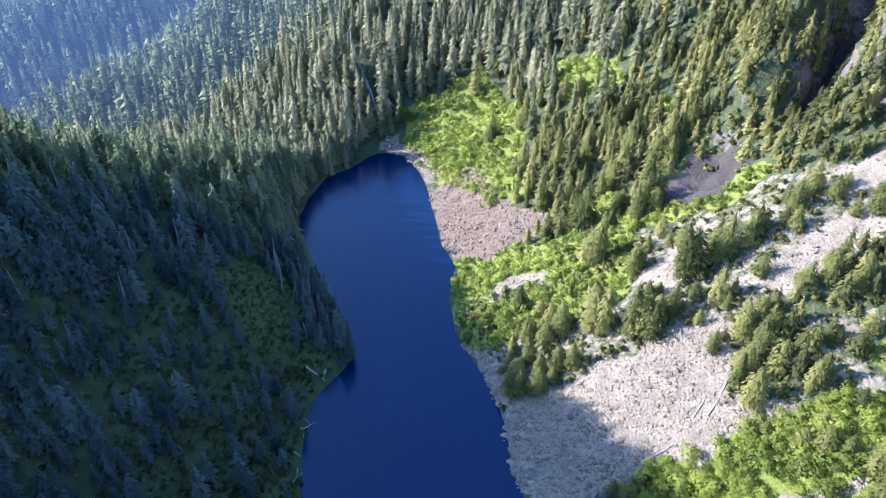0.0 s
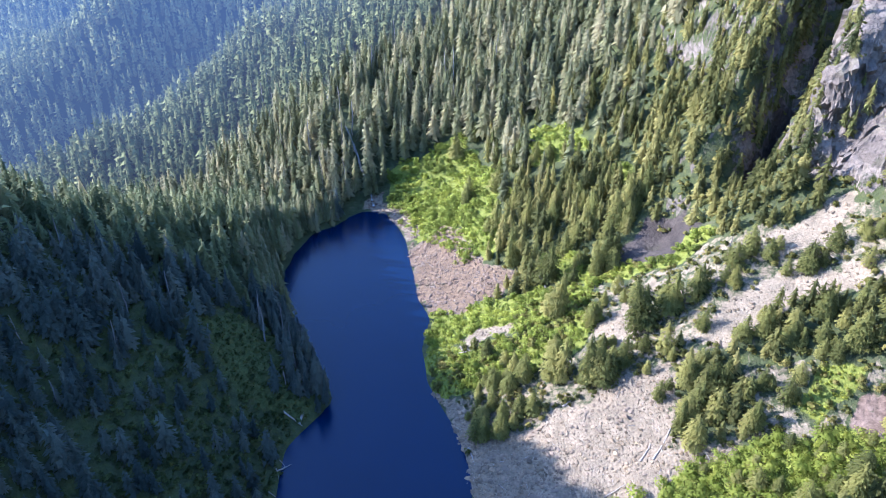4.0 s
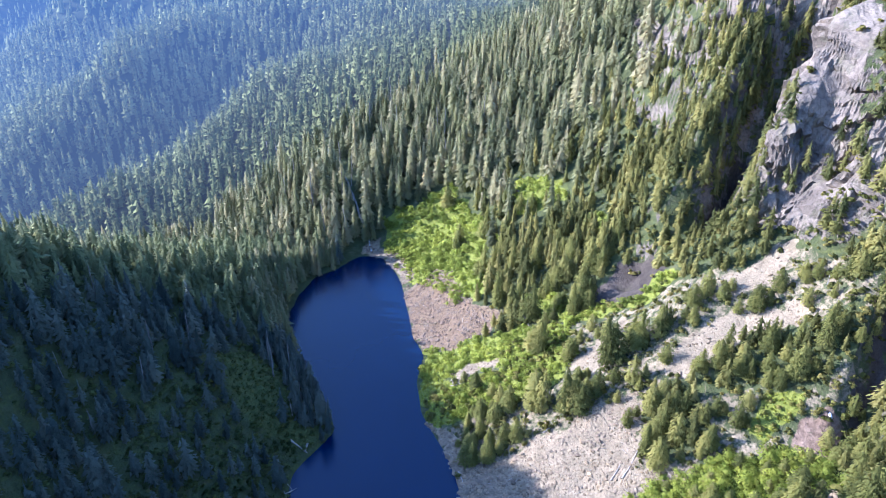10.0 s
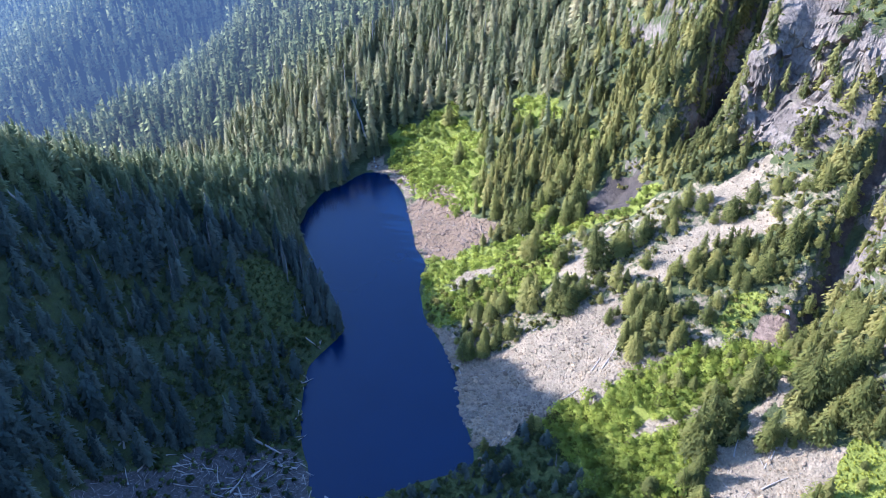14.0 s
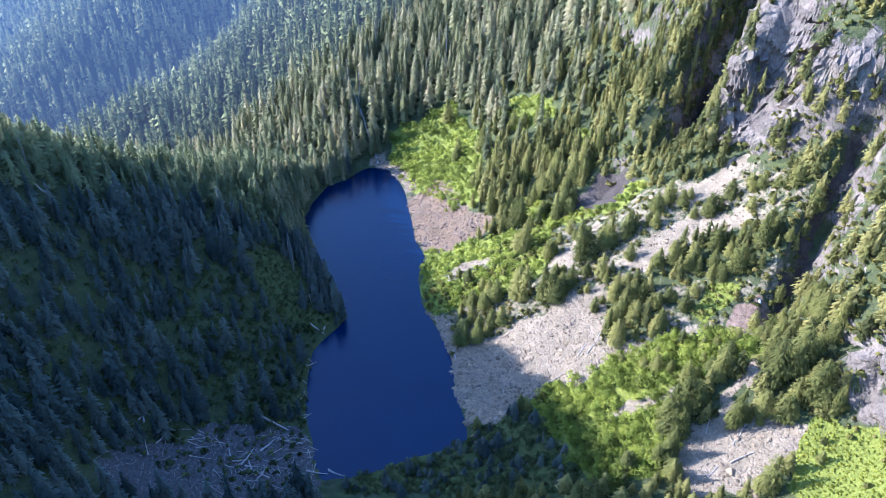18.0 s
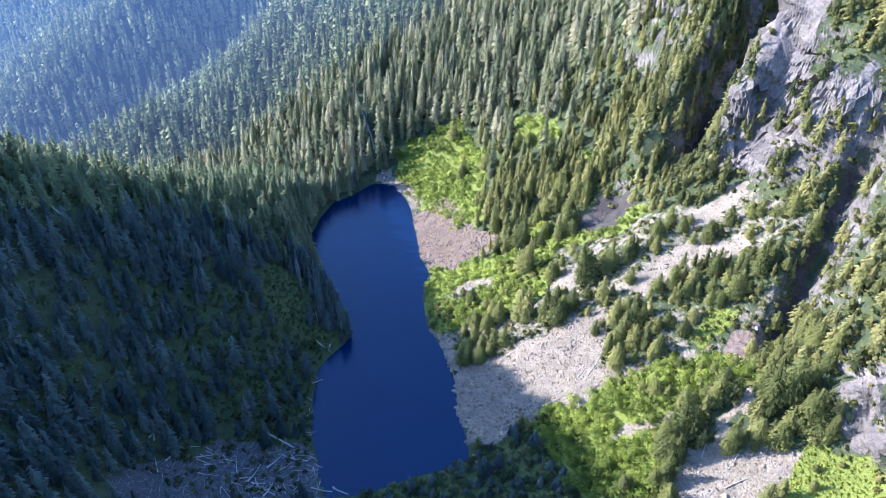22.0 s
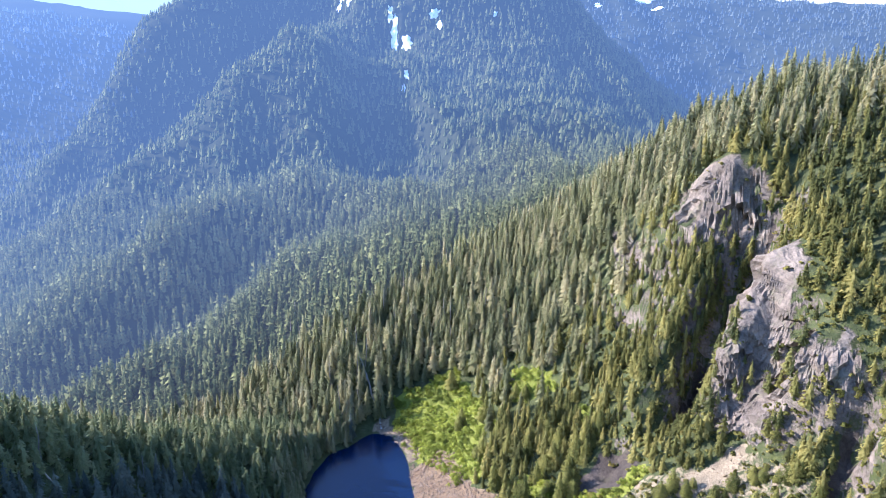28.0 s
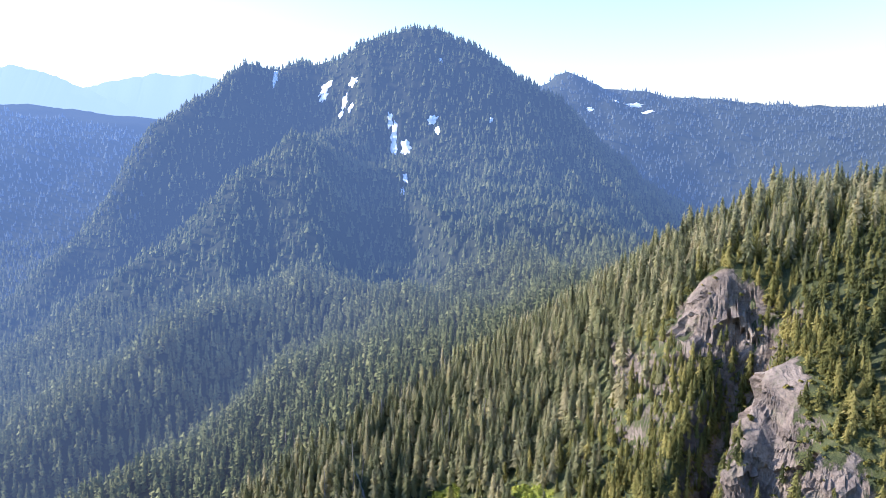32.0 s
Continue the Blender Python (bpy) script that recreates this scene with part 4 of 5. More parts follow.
FAR_END_TREES = [(5, 419, 20), (13, 378, 16), (30, 367, 23), (40, 374, 18), (49, 367, 14), (32, 305, 24), (42, 298, 16), (48, 280, 23),
                 (56, 295, 16), (26, 339, 19), (41, 327, 20), (65, 321, 16), (70, 304, 19), (72, 286, 18), (59, 280, 12), (37, 345, 14),
                 (55, 325, 20), (82, 292, 16)]
SLAB_TREES = [(65, 247, 8), (58, 239, 13), (71, 252, 9), (18, 423, 15), (55, 362, 12), (29, 403, 9), (32, 336, 14), (53, 318, 15), (62, 337, 14),
              (41, 357, 13), (62, 300, 13), (47, 259, 13), (70, 312, 15), (73, 270, 12), (44, 339, 12), (76, 241, 12), (24, 332, 8), (24, 238, 9),
              (12, 256, 5), (70, 275, 19), (66, 270, 17), (78, 297, 22), (84, 300, 22), (92, 299, 20), (89, 302, 21)]
BENCH_TREES = [(140, 161, 11), (82, 177, 16), (14, 207, 13), (20, 206, 13), (41, 160, 8), (28, 233, 10), (43, 230, 13), (60, 224, 10)]
HEAD_TREES = [(138, 128, 16), (148, 140, 16), (156, 146, 17), (152, 152, 15), (128, 128, 13), (142, 156, 11), (98, 128, 20), (93, 121, 18),
              (103, 138, 19), (95, 157, 10), (100, 133, 20), (76, 117, 11)]
SINGLE_TREES = SCREE_TREES + UPPER_TREES + NEAR_TREES + YOUNG_TREES + FAR_END_TREES + SLAB_TREES + BENCH_TREES + HEAD_TREES


def bank_conifers():
    """The trees of the near bank, each a thing of its own."""
    rng = random.Random(5)
    models = []
    for v, f, m in FINE:
        tall = 12.0
        models.append((bole(tall, 0.016 * tall), mesh_from("crown", v * tall, f, M_NEEDLES_OWN, normals=m)))

    def keep(x, y):
        c = wooded(x, y)
        c *= (within("open_bank", x, y) < 1) | (cover(("bench_wood", "row_wood"), x, y) > 0.5)
        return c * 0.95

    rows = [(x, y, height_at(x, y), h, rng.uniform(0.75, 0.95) if h > 19 else rng.uniform(0.9, 1.2) if h > 13 else rng.uniform(1.2, 1.6)) for x, y, h in SINGLE_TREES]
    more = [(x + rng.uniform(-4, 4), y + rng.uniform(-4, 4), h * rng.uniform(0.4, 0.85)) for x, y, h in SINGLE_TREES if h > 9]
    rows += [(x, y, height_at(x, y), h, rng.uniform(1.4, 1.9)) for x, y, h in more if shore_distance([x], [y])[0] > 2]
    x, y = scatter(rng, 12, 205, 96, 300, 4.7, keep)
    wild = stand(rng, x, y, 8, 15, (1.1, 1.55))
    rng.shuffle(wild)
    wild.sort(key=lambda w: abs(w[0] - 125) + abs(w[1] - 190))
    room = 300 - len(rows)
    for n, (x, y, z, h, g) in enumerate(rows + wild[:room]):
        trunk, crown = models[n % len(models)]
        tree = thing("conifer", "small bushy olive-green conifer on the rocky bank" if h < 8 else "olive-green conifer with ragged branches on the lake bank" if h < 13 else
                     "tall olive-green conifer standing on the lake bank", "tree", "conifers of the bank")
        part("trunk", trunk, tree)
        part("crown", crown, tree)
        s = h / 12
        tree.matrix_basis = Matrix.LocRotScale((x, y, z - 0.2), Euler((rng.uniform(-0.06, 0.06), rng.uniform(-0.06, 0.06), rng.uniform(0, 6.28))), (s * g, s * g, s))
    return wild[room:]


REST = bank_conifers()


def beyond(x, y):
    return y > np.interp(x, *FAR_EDGE)


def forests():
    rng = random.Random(7)
    if REST:
        plant("bank_wood", "dense olive-green conifers of the steep bank", "forest", REST, BUSHY, M_NEEDLES, rng)
    x, y = scatter(rng, -300, -45, 40, 400, 5.0, lambda x, y: wooded(x, y) * (x < -50 - 0.1 * (y - 230)) * np.where(cover(("left_shrubs",), x, y) > 0.5, 0.42, 0.95))
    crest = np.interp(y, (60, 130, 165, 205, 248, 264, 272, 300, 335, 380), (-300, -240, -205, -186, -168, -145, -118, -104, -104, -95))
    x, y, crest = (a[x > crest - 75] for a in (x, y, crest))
    # one wood, split so the crest gets the sunlit colour, the rest the shaded
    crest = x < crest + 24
    plant("shaded_wood", "conifer wood on the slope across the lake, coloured dark as shaded", "forest", stand(rng, x[~crest], y[~crest], 11, 23, (0.9, 1.35)), WOODY, M_SHADE_NEEDLES, rng)
    plant("crest_wood", "conifers along the low crest across the lake, coloured lighter as sunlit", "forest", stand(rng, x[crest], y[crest], 12, 24, (1.05, 1.5)), WOODY, M_SUNLIT_CREST, rng)
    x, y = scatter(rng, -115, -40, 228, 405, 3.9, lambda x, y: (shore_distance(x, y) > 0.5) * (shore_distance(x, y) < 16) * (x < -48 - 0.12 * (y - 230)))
    for name, label, pick, mat in (("shore_wood", "tall conifers crowding the shore, coloured dark as shaded", y < 288, M_SHADE_NEEDLES), ("bay_wood", "tall conifers round the bay of the lake, coloured lighter as sunlit", y >= 288, M_LIGHTENED_NEEDLES)):
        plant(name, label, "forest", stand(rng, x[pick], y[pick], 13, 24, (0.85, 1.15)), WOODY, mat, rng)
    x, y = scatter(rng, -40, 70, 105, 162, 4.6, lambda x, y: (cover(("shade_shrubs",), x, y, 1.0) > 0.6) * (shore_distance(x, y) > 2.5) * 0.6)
    plant("head_wood", "young conifers at the head of the lake, coloured dark as shaded", "forest", stand(rng, x, y, 4, 10, (1.2, 1.7)), BUSHY, M_SHADE_NEEDLES, rng)
    x, y = scatter(rng, 15, 205, 300, 430, 5.1, lambda x, y: wooded(x, y) * 0.95 * np.clip((425 - y) / 90, 0, 1))
    plant("slope_wood", "sunlit conifers on the steep slope above the lake", "forest", stand(rng, x, y, 12, 21, (0.8, 1.1)), BUSHY, M_NEEDLES, rng)
    x, y = scatter(rng, 118, 198, 205, 370, 4.0, lambda x, y: np.maximum(0.85 * (cover(("knob_wood",), x, y, 1.5) > 0.4), 0.75 * (cover(("crag_wood", "crag_rib"), x, y, 1.5) > 0.4)))
    plant("crag_conifers", "sunlit conifers rooted between the bare crags", "forest", stand(rng, x, y, 7, 15, (0.95, 1.4)), BUSHY, M_RIDGE, rng)
    x, y = scatter(rng, 205, 340, 90, 470, 5.2, lambda x, y: wooded(x, y) * np.where(x < 265, 1.0, 0.55))
    plant("ridge_wood", "sunlit conifers on the upper slope of the ridge", "forest", stand(rng, x, y, 11, 20, (0.85, 1.15)), MID, M_RIDGE, rng)
    x, y = scatter(rng, -600, 300, 330, 620, 6.2, lambda x, y: wooded(x, y) * np.where(x > 15, np.clip((y - 335) / 80, 0, 1), y > 396) * (np.abs(x) < 0.74 * (y + 60)) * 0.95 * ~beyond(x, y))
    plant("valley_wood", "tall old grey-green conifers beyond the end of the lake", "forest", stand(rng, x, y, 18, 33, (1.0, 1.4)), OLDER, M_LIGHTENED_NEEDLES, rng)
    x, y = scatter(rng, -420, -180, 280, 400, 8.0, wooded)
    plant("hidden_wood", "old conifers behind the near crest", "forest", stand(rng, x, y, 17, 28), FAR, M_LIGHTENED_NEEDLES, rng)
    x, y = scatter(rng, -760, 330, 620, 1000, 7.5, lambda x, y: wooded(x, y) * (np.abs(x) < 0.74 * (y + 60)) * ~beyond(x, y))
    plant("distant_wood", "grey-green conifer forest in the valley", "forest", stand(rng, x, y, 17, 29, (1.1, 1.5)), SMALL, M_LIGHTENED_NEEDLES, rng)

    def timber(x, y):
        z = height_at(x, y)
        snow = np.zeros(len(x))
        for sx, sy, rx, ry in SNOW:
            snow = np.maximum(snow, np.hypot((x - sx) / rx, (y - sy) / ry) < 1.0)
        return beyond(x, y) * (np.abs(x) < 0.72 * (y + 60)) * (1 - snow) * np.clip(1.25 - z / 900, 0.3, 1)

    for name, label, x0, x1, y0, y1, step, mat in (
        ("mountain_forest", "conifer forest on the far mountain, painted with blue haze", -1300, 700, 1000, 1900, 10.4, M_HAZED_MOUNTAIN_TREES),
        ("middle_forest", "conifer forest on the ridge across the valley, painted with pale haze", -760, 400, 400, 1000, 7.0, M_HAZED_MIDDLE_TREES),
        ("range_forest", "conifers on the distant range, painted with blue haze", 300, 2200, 1900, 2990, 19, M_HAZED_RANGE_TREES),
        ("dark_range_forest", "conifers on the distant dark ridge, painted with blue haze", -2100, -700, 1500, 2620, 17, M_HAZED_RANGE_TREES),
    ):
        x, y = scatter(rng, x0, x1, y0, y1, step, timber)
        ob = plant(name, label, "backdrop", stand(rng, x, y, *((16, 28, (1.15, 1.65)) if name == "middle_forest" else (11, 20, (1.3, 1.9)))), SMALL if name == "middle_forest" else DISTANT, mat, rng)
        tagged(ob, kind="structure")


forests()


def leafy(rng, clumps, leaves, size):
    """A shrub one metre high: clumps of small leaves with gaps between."""
    v, f = [], []
    for _ in range(clumps):
        a, r = rng.uniform(0, 6.283), rng.uniform(0, 0.55)
        c = np.array([math.cos(a) * r, math.sin(a) * r, rng.uniform(0.3, 0.85) * (1 - 0.5 * r)])
        for _ in range(leaves):
            d = np.array([rng.gauss(0, 1), rng.gauss(0, 1), abs(rng.gauss(0, 0.9))])
            d /= np.linalg.norm(d)
            p = c + d * rng.uniform(0.14, 0.3)
            t = np.cross(d, [rng.gauss(0, 1), rng.gauss(0, 1), rng.gauss(0, 1)])
            t /= np.linalg.norm(t) + 1e-6
            b = np.cross(d, t) + d * rng.uniform(-0.5, 0.5)
            s = size * rng.uniform(0.6, 1.4)
            k = len(v)
            v += [p - t * s, p + b * s * 0.7, p + t * s, p - b * s * 0.7]
            f += [(k, k + 1, k + 2), (k, k + 2, k + 3)]
    return np.array(v), np.array(f)


def shrubs():
    rng = random.Random(3)
    protos = [rounded(leafy(rng, 8, 20, 0.085), 0.85, 0.3) for _ in range(6)]
    fine = [rounded(leafy(rng, 8, 28, 0.068), 0.85, 0.3) for _ in range(6)]
    low = [rounded(leafy(rng, 5, 11, 0.13), 0.85, 0.3) for _ in range(4)]
    scrub = [rounded(leafy(rng, 6, 11, 0.125), 0.85, 0.3) for _ in range(5)]

    def patchy(x, y):
        return np.array([0.95 if noise.noise(Vector((a * 0.06, b * 0.06, 5.0))) > -0.1 else 0.4 for a, b in zip(x, y)])

    def zone(*names):
        bare = ("shade_rock", "brown_patch") if names[0] == "scree_shrubs" else SCREE + ("shade_rock", "brown_patch")
        return lambda x, y: (cover(names, x, y, 1.0) > 0.5) * (shore_distance(x, y) > 0.8) * (cover(bare, x, y, 1.0) < 0.5) * (patchy(x, y) if names[0] == "open_bank" else 1.0)

    for name, label, zones, step, size, models, mat in (
        ("alder_thicket", "bright green alder thicket on the near bank", ("near_shrubs",), 2.75, (2.2, 6.0), fine, M_LEAVES),
        ("shore_thicket", "leafy thicket at the head of the lake, coloured dark as shaded", ("shade_shrubs",), 3.6, (1.6, 4.0), protos, M_SHADE_LEAVES),
        ("bank_thicket", "bright green leafy thicket along the lake shore", ("bank_shrubs", "slab_shrubs", "strip_shrubs"), 2.6, (1.5, 4.0), protos, M_LEAVES),
        ("outlet_thicket", "bright green thicket at the end of the lake", ("far_shrubs", "wood_clearing", "high_shrubs", "rib_shrubs"), 3.6, (2.4, 5.0), protos, M_LEAVES),
        ("scree_thicket", "bright green bushes spreading over the rock field", ("scree_shrubs", "foot_shrubs"), 3.2, (1.8, 4.2), protos, M_LEAVES),
        ("meadow_plants", "bright green meadow plants", ("near_meadow", "upper_meadow", "shore_grass"), 1.35, (0.65, 1.3), low, M_GRASS),
        ("clearing_plants", "green plants on the slope across the lake, coloured dark as shaded", ("left_clearing",), 2.0, (1.0, 2.2), low, M_SHADE_LEAVES),
        ("slope_scrub", "green scrub on the slope across the lake, coloured dark as shaded", ("left_shrubs",), 2.7, (1.4, 3.6), low, M_SHADE_LEAVES),
        ("bank_scrub", "low green scrub between the bank trees", ("open_bank",), 2.7, (1.2, 3.3), scrub, M_LEDGE),
    ):
        x, y = scatter(rng, -130, 170, 80, 440, step, zone(*zones))
        plant(name, label, "shrubs", stand(rng, x, y, *size, girth=(1.0, 1.6)), models, mat, rng, 0.1, 0.25)
    sparse = [rounded(leafy(rng, 4, 6, 0.2), 0.85, 0.3) for _ in range(4)]

    def floor_of(x, y):
        return (shore_distance(x, y) > 2.0) * (cover(SCREE + GREEN + ("shade_rock", "brown_patch", "cliff", "knob_face", "right_rocks", "ravine", "gully", "left_shrubs"), x, y, 1.0) < 0.4)

    x, y = scatter(rng, 30, 205, 130, 345, 3.6, lambda x, y: floor_of(x, y) * (within("open_bank", x, y) < 0) * gap(x, y) * 0.9)
    plant("bank_undergrowth", "olive-green undergrowth between the conifers of the bank", "shrubs", stand(rng, x, y, 1.2, 3.0, girth=(1.2, 1.9)), sparse, M_LEDGE, rng, 0.1, 0.25)
    x, y = scatter(rng, -185, -58, 115, 290, 3.6, lambda x, y: floor_of(x, y) * 0.85)
    plant("shaded_undergrowth", "undergrowth below the conifers across the lake, coloured dark as shaded", "shrubs", stand(rng, x, y, 1.0, 2.8, girth=(1.2, 1.9)), sparse, M_SHADE_LEAVES, rng, 0.1, 0.25)


shrubs()


def ledge_shrubs():
    """Yellow-green bushes that cling to the crags and steep slopes."""
    rng = random.Random(9)
    protos = [rounded(leafy(rng, 5, 7, 0.21), 0.85, 0.3) for _ in range(5)]

    def keep(x, y):
        lean = lean_at(x, y)
        patch = np.array([noise.noise(Vector((a * 0.05, b * 0.05, 2.0))) for a, b in zip(x, y)])
        return ((lean > np.where(x > 140, 0.7, 1.0)) & (lean < 3.5)) * np.where((patch > 0.0) | (cover(("crag_green",), x, y) > 0.4), 0.85, np.where(x > 145, 0.5, 0.15)) * np.where(cover(("cliff", "knob_face"), x, y, 2.0) > 0.5, 0.25 + 0.75 * cover(("crag_green",), x, y), 1.0)

    x, y = scatter(rng, 90, 300, 92, 400, 3.5, lambda x, y: np.maximum(keep(x, y) * gap(x, y), 0.8 * (cover(("knob_wood", "crag_wood", "crag_rib", "crag_ledge"), x, y, 1.5) > 0.4)))
    plant("ledge_bushes", "yellow-green bushes clinging to the crags", "shrubs", stand(rng, x, y, 1.6, 3.6, girth=(0.9, 1.4)), protos, M_LEDGE, rng, 0.1, 0.5)


ledge_shrubs()

# ---------------------------------------------------------------- stones, dead wood, water and snow
def stone_shape(rng, flat=0.7, cuts=5):
    """An angular stone about one metre across: a rough ball with faces cut off."""
    bm = bmesh.new()
    bmesh.ops.create_icosphere(bm, subdivisions=1 if cuts < 6 else 3, radius=0.5)
    for _ in range(cuts):
        d = Vector((rng.gauss(0, 1), rng.gauss(0, 1), rng.gauss(0, 1))).normalized()
        lim = rng.uniform(0.22, 0.38) if cuts > 9 else rng.uniform(0.24, 0.42)
        for v in bm.verts:
            over = v.co.dot(d) - lim
            if over > 0:
                v.co -= d * over
    for v in bm.verts:
        v.co += Vector((rng.uniform(-1, 1), rng.uniform(-1, 1), rng.uniform(-1, 1))) * 0.03
        v.co.z *= flat
    bmesh.ops.triangulate(bm, faces=bm.faces)
    bm.verts.ensure_lookup_table()
    v, f = np.array([tuple(p.co) for p in bm.verts]), np.array([[p.index for p in q.verts] for q in bm.faces])
    bm.free()
    return v, f


def scree_stones():
    rng = random.Random(21)
    protos = [stone_shape(rng, rng.uniform(0.5, 0.85)) for _ in range(12)]
    for name, label, zones, step, big in (
        ("scree_stones", "pale grey angular scree stones running down to the water", ("main_scree", "shore_rocks"), 0.78, 1.0),
        ("upper_scree_stones", "pale scree stones on the upper bank", ("sand_patch", "scree_strip", "upper_scree"), 1.3, 0.8),
        ("far_scree_stones", "pinkish grey rock field at the water's edge", ("far_scree", "outlet_rocks"), 1.0, 1.15),
        ("near_scree_stones", "pale broken rock among the near trees", ("near_scree", "shrub_strip", "path_strip"), 0.8, 0.8),
    ):
        x, y = scatter(rng, -60, 155, 95, 420, step, lambda x, y: (cover(zones, x, y, 1.5) > 0.35) * (shore_distance(x, y) > -1.5) * 0.9)
        z = height_at(x, y)
        low = np.clip(1.45 - z / 28, 0.85, 1.4) if "main_scree" in zones else np.ones(len(x))
        rows = [(a, b, c, big * w * (0.3 + 0.4 * rng.random() + 1.4 * rng.random() ** 6), rng.uniform(0.9, 1.6)) for a, b, c, w in zip(x, y, z, low)]
        plant(name, label, "scree", rows, protos, M_DARK_STONE if name == "far_scree_stones" else M_STONE, rng, 0.2, 0.02)


def boulder(x, y, size, model, spin, tilt, pale):
    ob = tagged(new("boulder", model), "big pale angular boulder on the scree" if pale else "grey weathered boulder lying among smaller stones", "rock", "boulders")
    ob.matrix_basis = Matrix.LocRotScale((x, y, float(height_at(x, y)) + 0.12 * size), Euler((tilt, tilt * 0.6, spin)), (size * 1.25, size * 0.9, size))
    return ob


def boulders():
    rng = random.Random(33)
    grey = [mesh_from("boulder", *stone_shape(rng, rng.uniform(0.55, 0.8), 15), M_STONE) for _ in range(3)]
    pale = [mesh_from("boulder", *stone_shape(rng, rng.uniform(0.55, 0.8), 15), M_PALE_STONE) for _ in range(7)]
    for x, y, s in ((64, 194, 3.4), (58, 196, 2.6), (59, 183, 2.4), (53, 195, 1.9), (68, 188, 2.0), (17, 150, 2.6), (18, 146, 1.9), (19, 140, 2.2), (26, 138, 2.4),
                    (112, 108, 4.2), (117, 105, 3.2), (107, 259, 3.4), (108, 207, 2.6), (93, 200, 2.0), (118, 121, 2.8), (110, 112, 2.6), 
                    (61, 225, 2.2), (124, 208, 2.4), (137, 226, 2.2), (49, 384, 3.2), (20, 250, 2.0)):
        light = rng.random() < 0.5
        boulder(x, y, s, rng.choice(pale if light else grey), rng.uniform(0, 6.28), rng.uniform(-0.3, 0.3), light)
    x, y = scatter(rng, -25, 150, 96, 365, 6.0, lambda x, y: (cover(SCREE, x, y, 1.0) > 0.6) * 0.5)
    for a, b in list(zip(x, y))[:90]:
        boulder(a, b, rng.uniform(1.2, 2.3), rng.choice(grey), rng.uniform(0, 6.28), rng.uniform(-0.4, 0.4), False)


def log_mesh(rng, length, r, wood=None):
    """A bleached trunk: tapered, a little bent, with a splintered end and stubs of branches."""
    bm = bmesh.new()
    k, rings = 7, []
    bend = rng.uniform(-0.05, 0.05) * length
    for i in range(7):
        t = i / 6
        w = r * (1.25 - 0.75 * t) * (1.3 if i == 0 else 1.0)
        c = Vector((bend * math.sin(t * 3.14), 0.02 * length * rng.uniform(-1, 1) * (0 < i < 6), length * t))
        rings.append([bm.verts.new(c + Vector((math.cos(6.283 * j / k) * w * rng.uniform(0.85, 1.15), math.sin(6.283 * j / k) * w * rng.uniform(0.85, 1.15),
                                               rng.uniform(-1.5, 1.5) * r if i in (0, 6) else 0))) for j in range(k)])
    for a, b in zip(rings, rings[1:]):
        for j in range(k):
            bm.faces.new((a[j], a[(j + 1) % k], b[(j + 1) % k], b[j]))
    bm.faces.new(rings[0][::-1])
    bm.faces.new(rings[-1])
    for _ in range(4):
        t, a, l = rng.uniform(0.3, 0.95), rng.uniform(0, 6.28), rng.uniform(2, 6) * r
        d = Vector((math.cos(a), math.sin(a), rng.uniform(0, 0.6)))
        c = Vector((bend * math.sin(t * 3.14), 0, length * t))
        s = Vector((-d.y, d.x, 0)) * 0.22 * r
        q = [bm.verts.new(c + s), bm.verts.new(c - s), bm.verts.new(c + Vector((0, 0, 0.4 * r))), bm.verts.new(c + d * l)]
        for tri in ((0, 1, 3), (1, 2, 3), (2, 0, 3)):
            bm.faces.new([q[i] for i in tri])
    bm.normal_update()
    me = bpy.data.meshes.new("log")
    bm.to_mesh(me)
    bm.free()
    me.materials.append(wood or M_DEADWOOD)
    return me


def fallen_log(ax, ay, bx, by, r, rng, label, lift=0.0):
    a = Vector((ax, ay, float(height_at(ax, ay)) + r * 0.7 + lift))
    b = Vector((bx, by, float(height_at(bx, by)) + r * 0.7))
    a.z, b.z = max(a.z, 0.1), max(b.z, 0.1)
    ob = tagged(new("fallen_log", log_mesh(rng, (b - a).length, r)), label, "log", "fallen logs")
    ob.matrix_basis = Matrix.Translation(a) @ (b - a).to_track_quat("Z", "Y").to_matrix().to_4x4()
    return ob


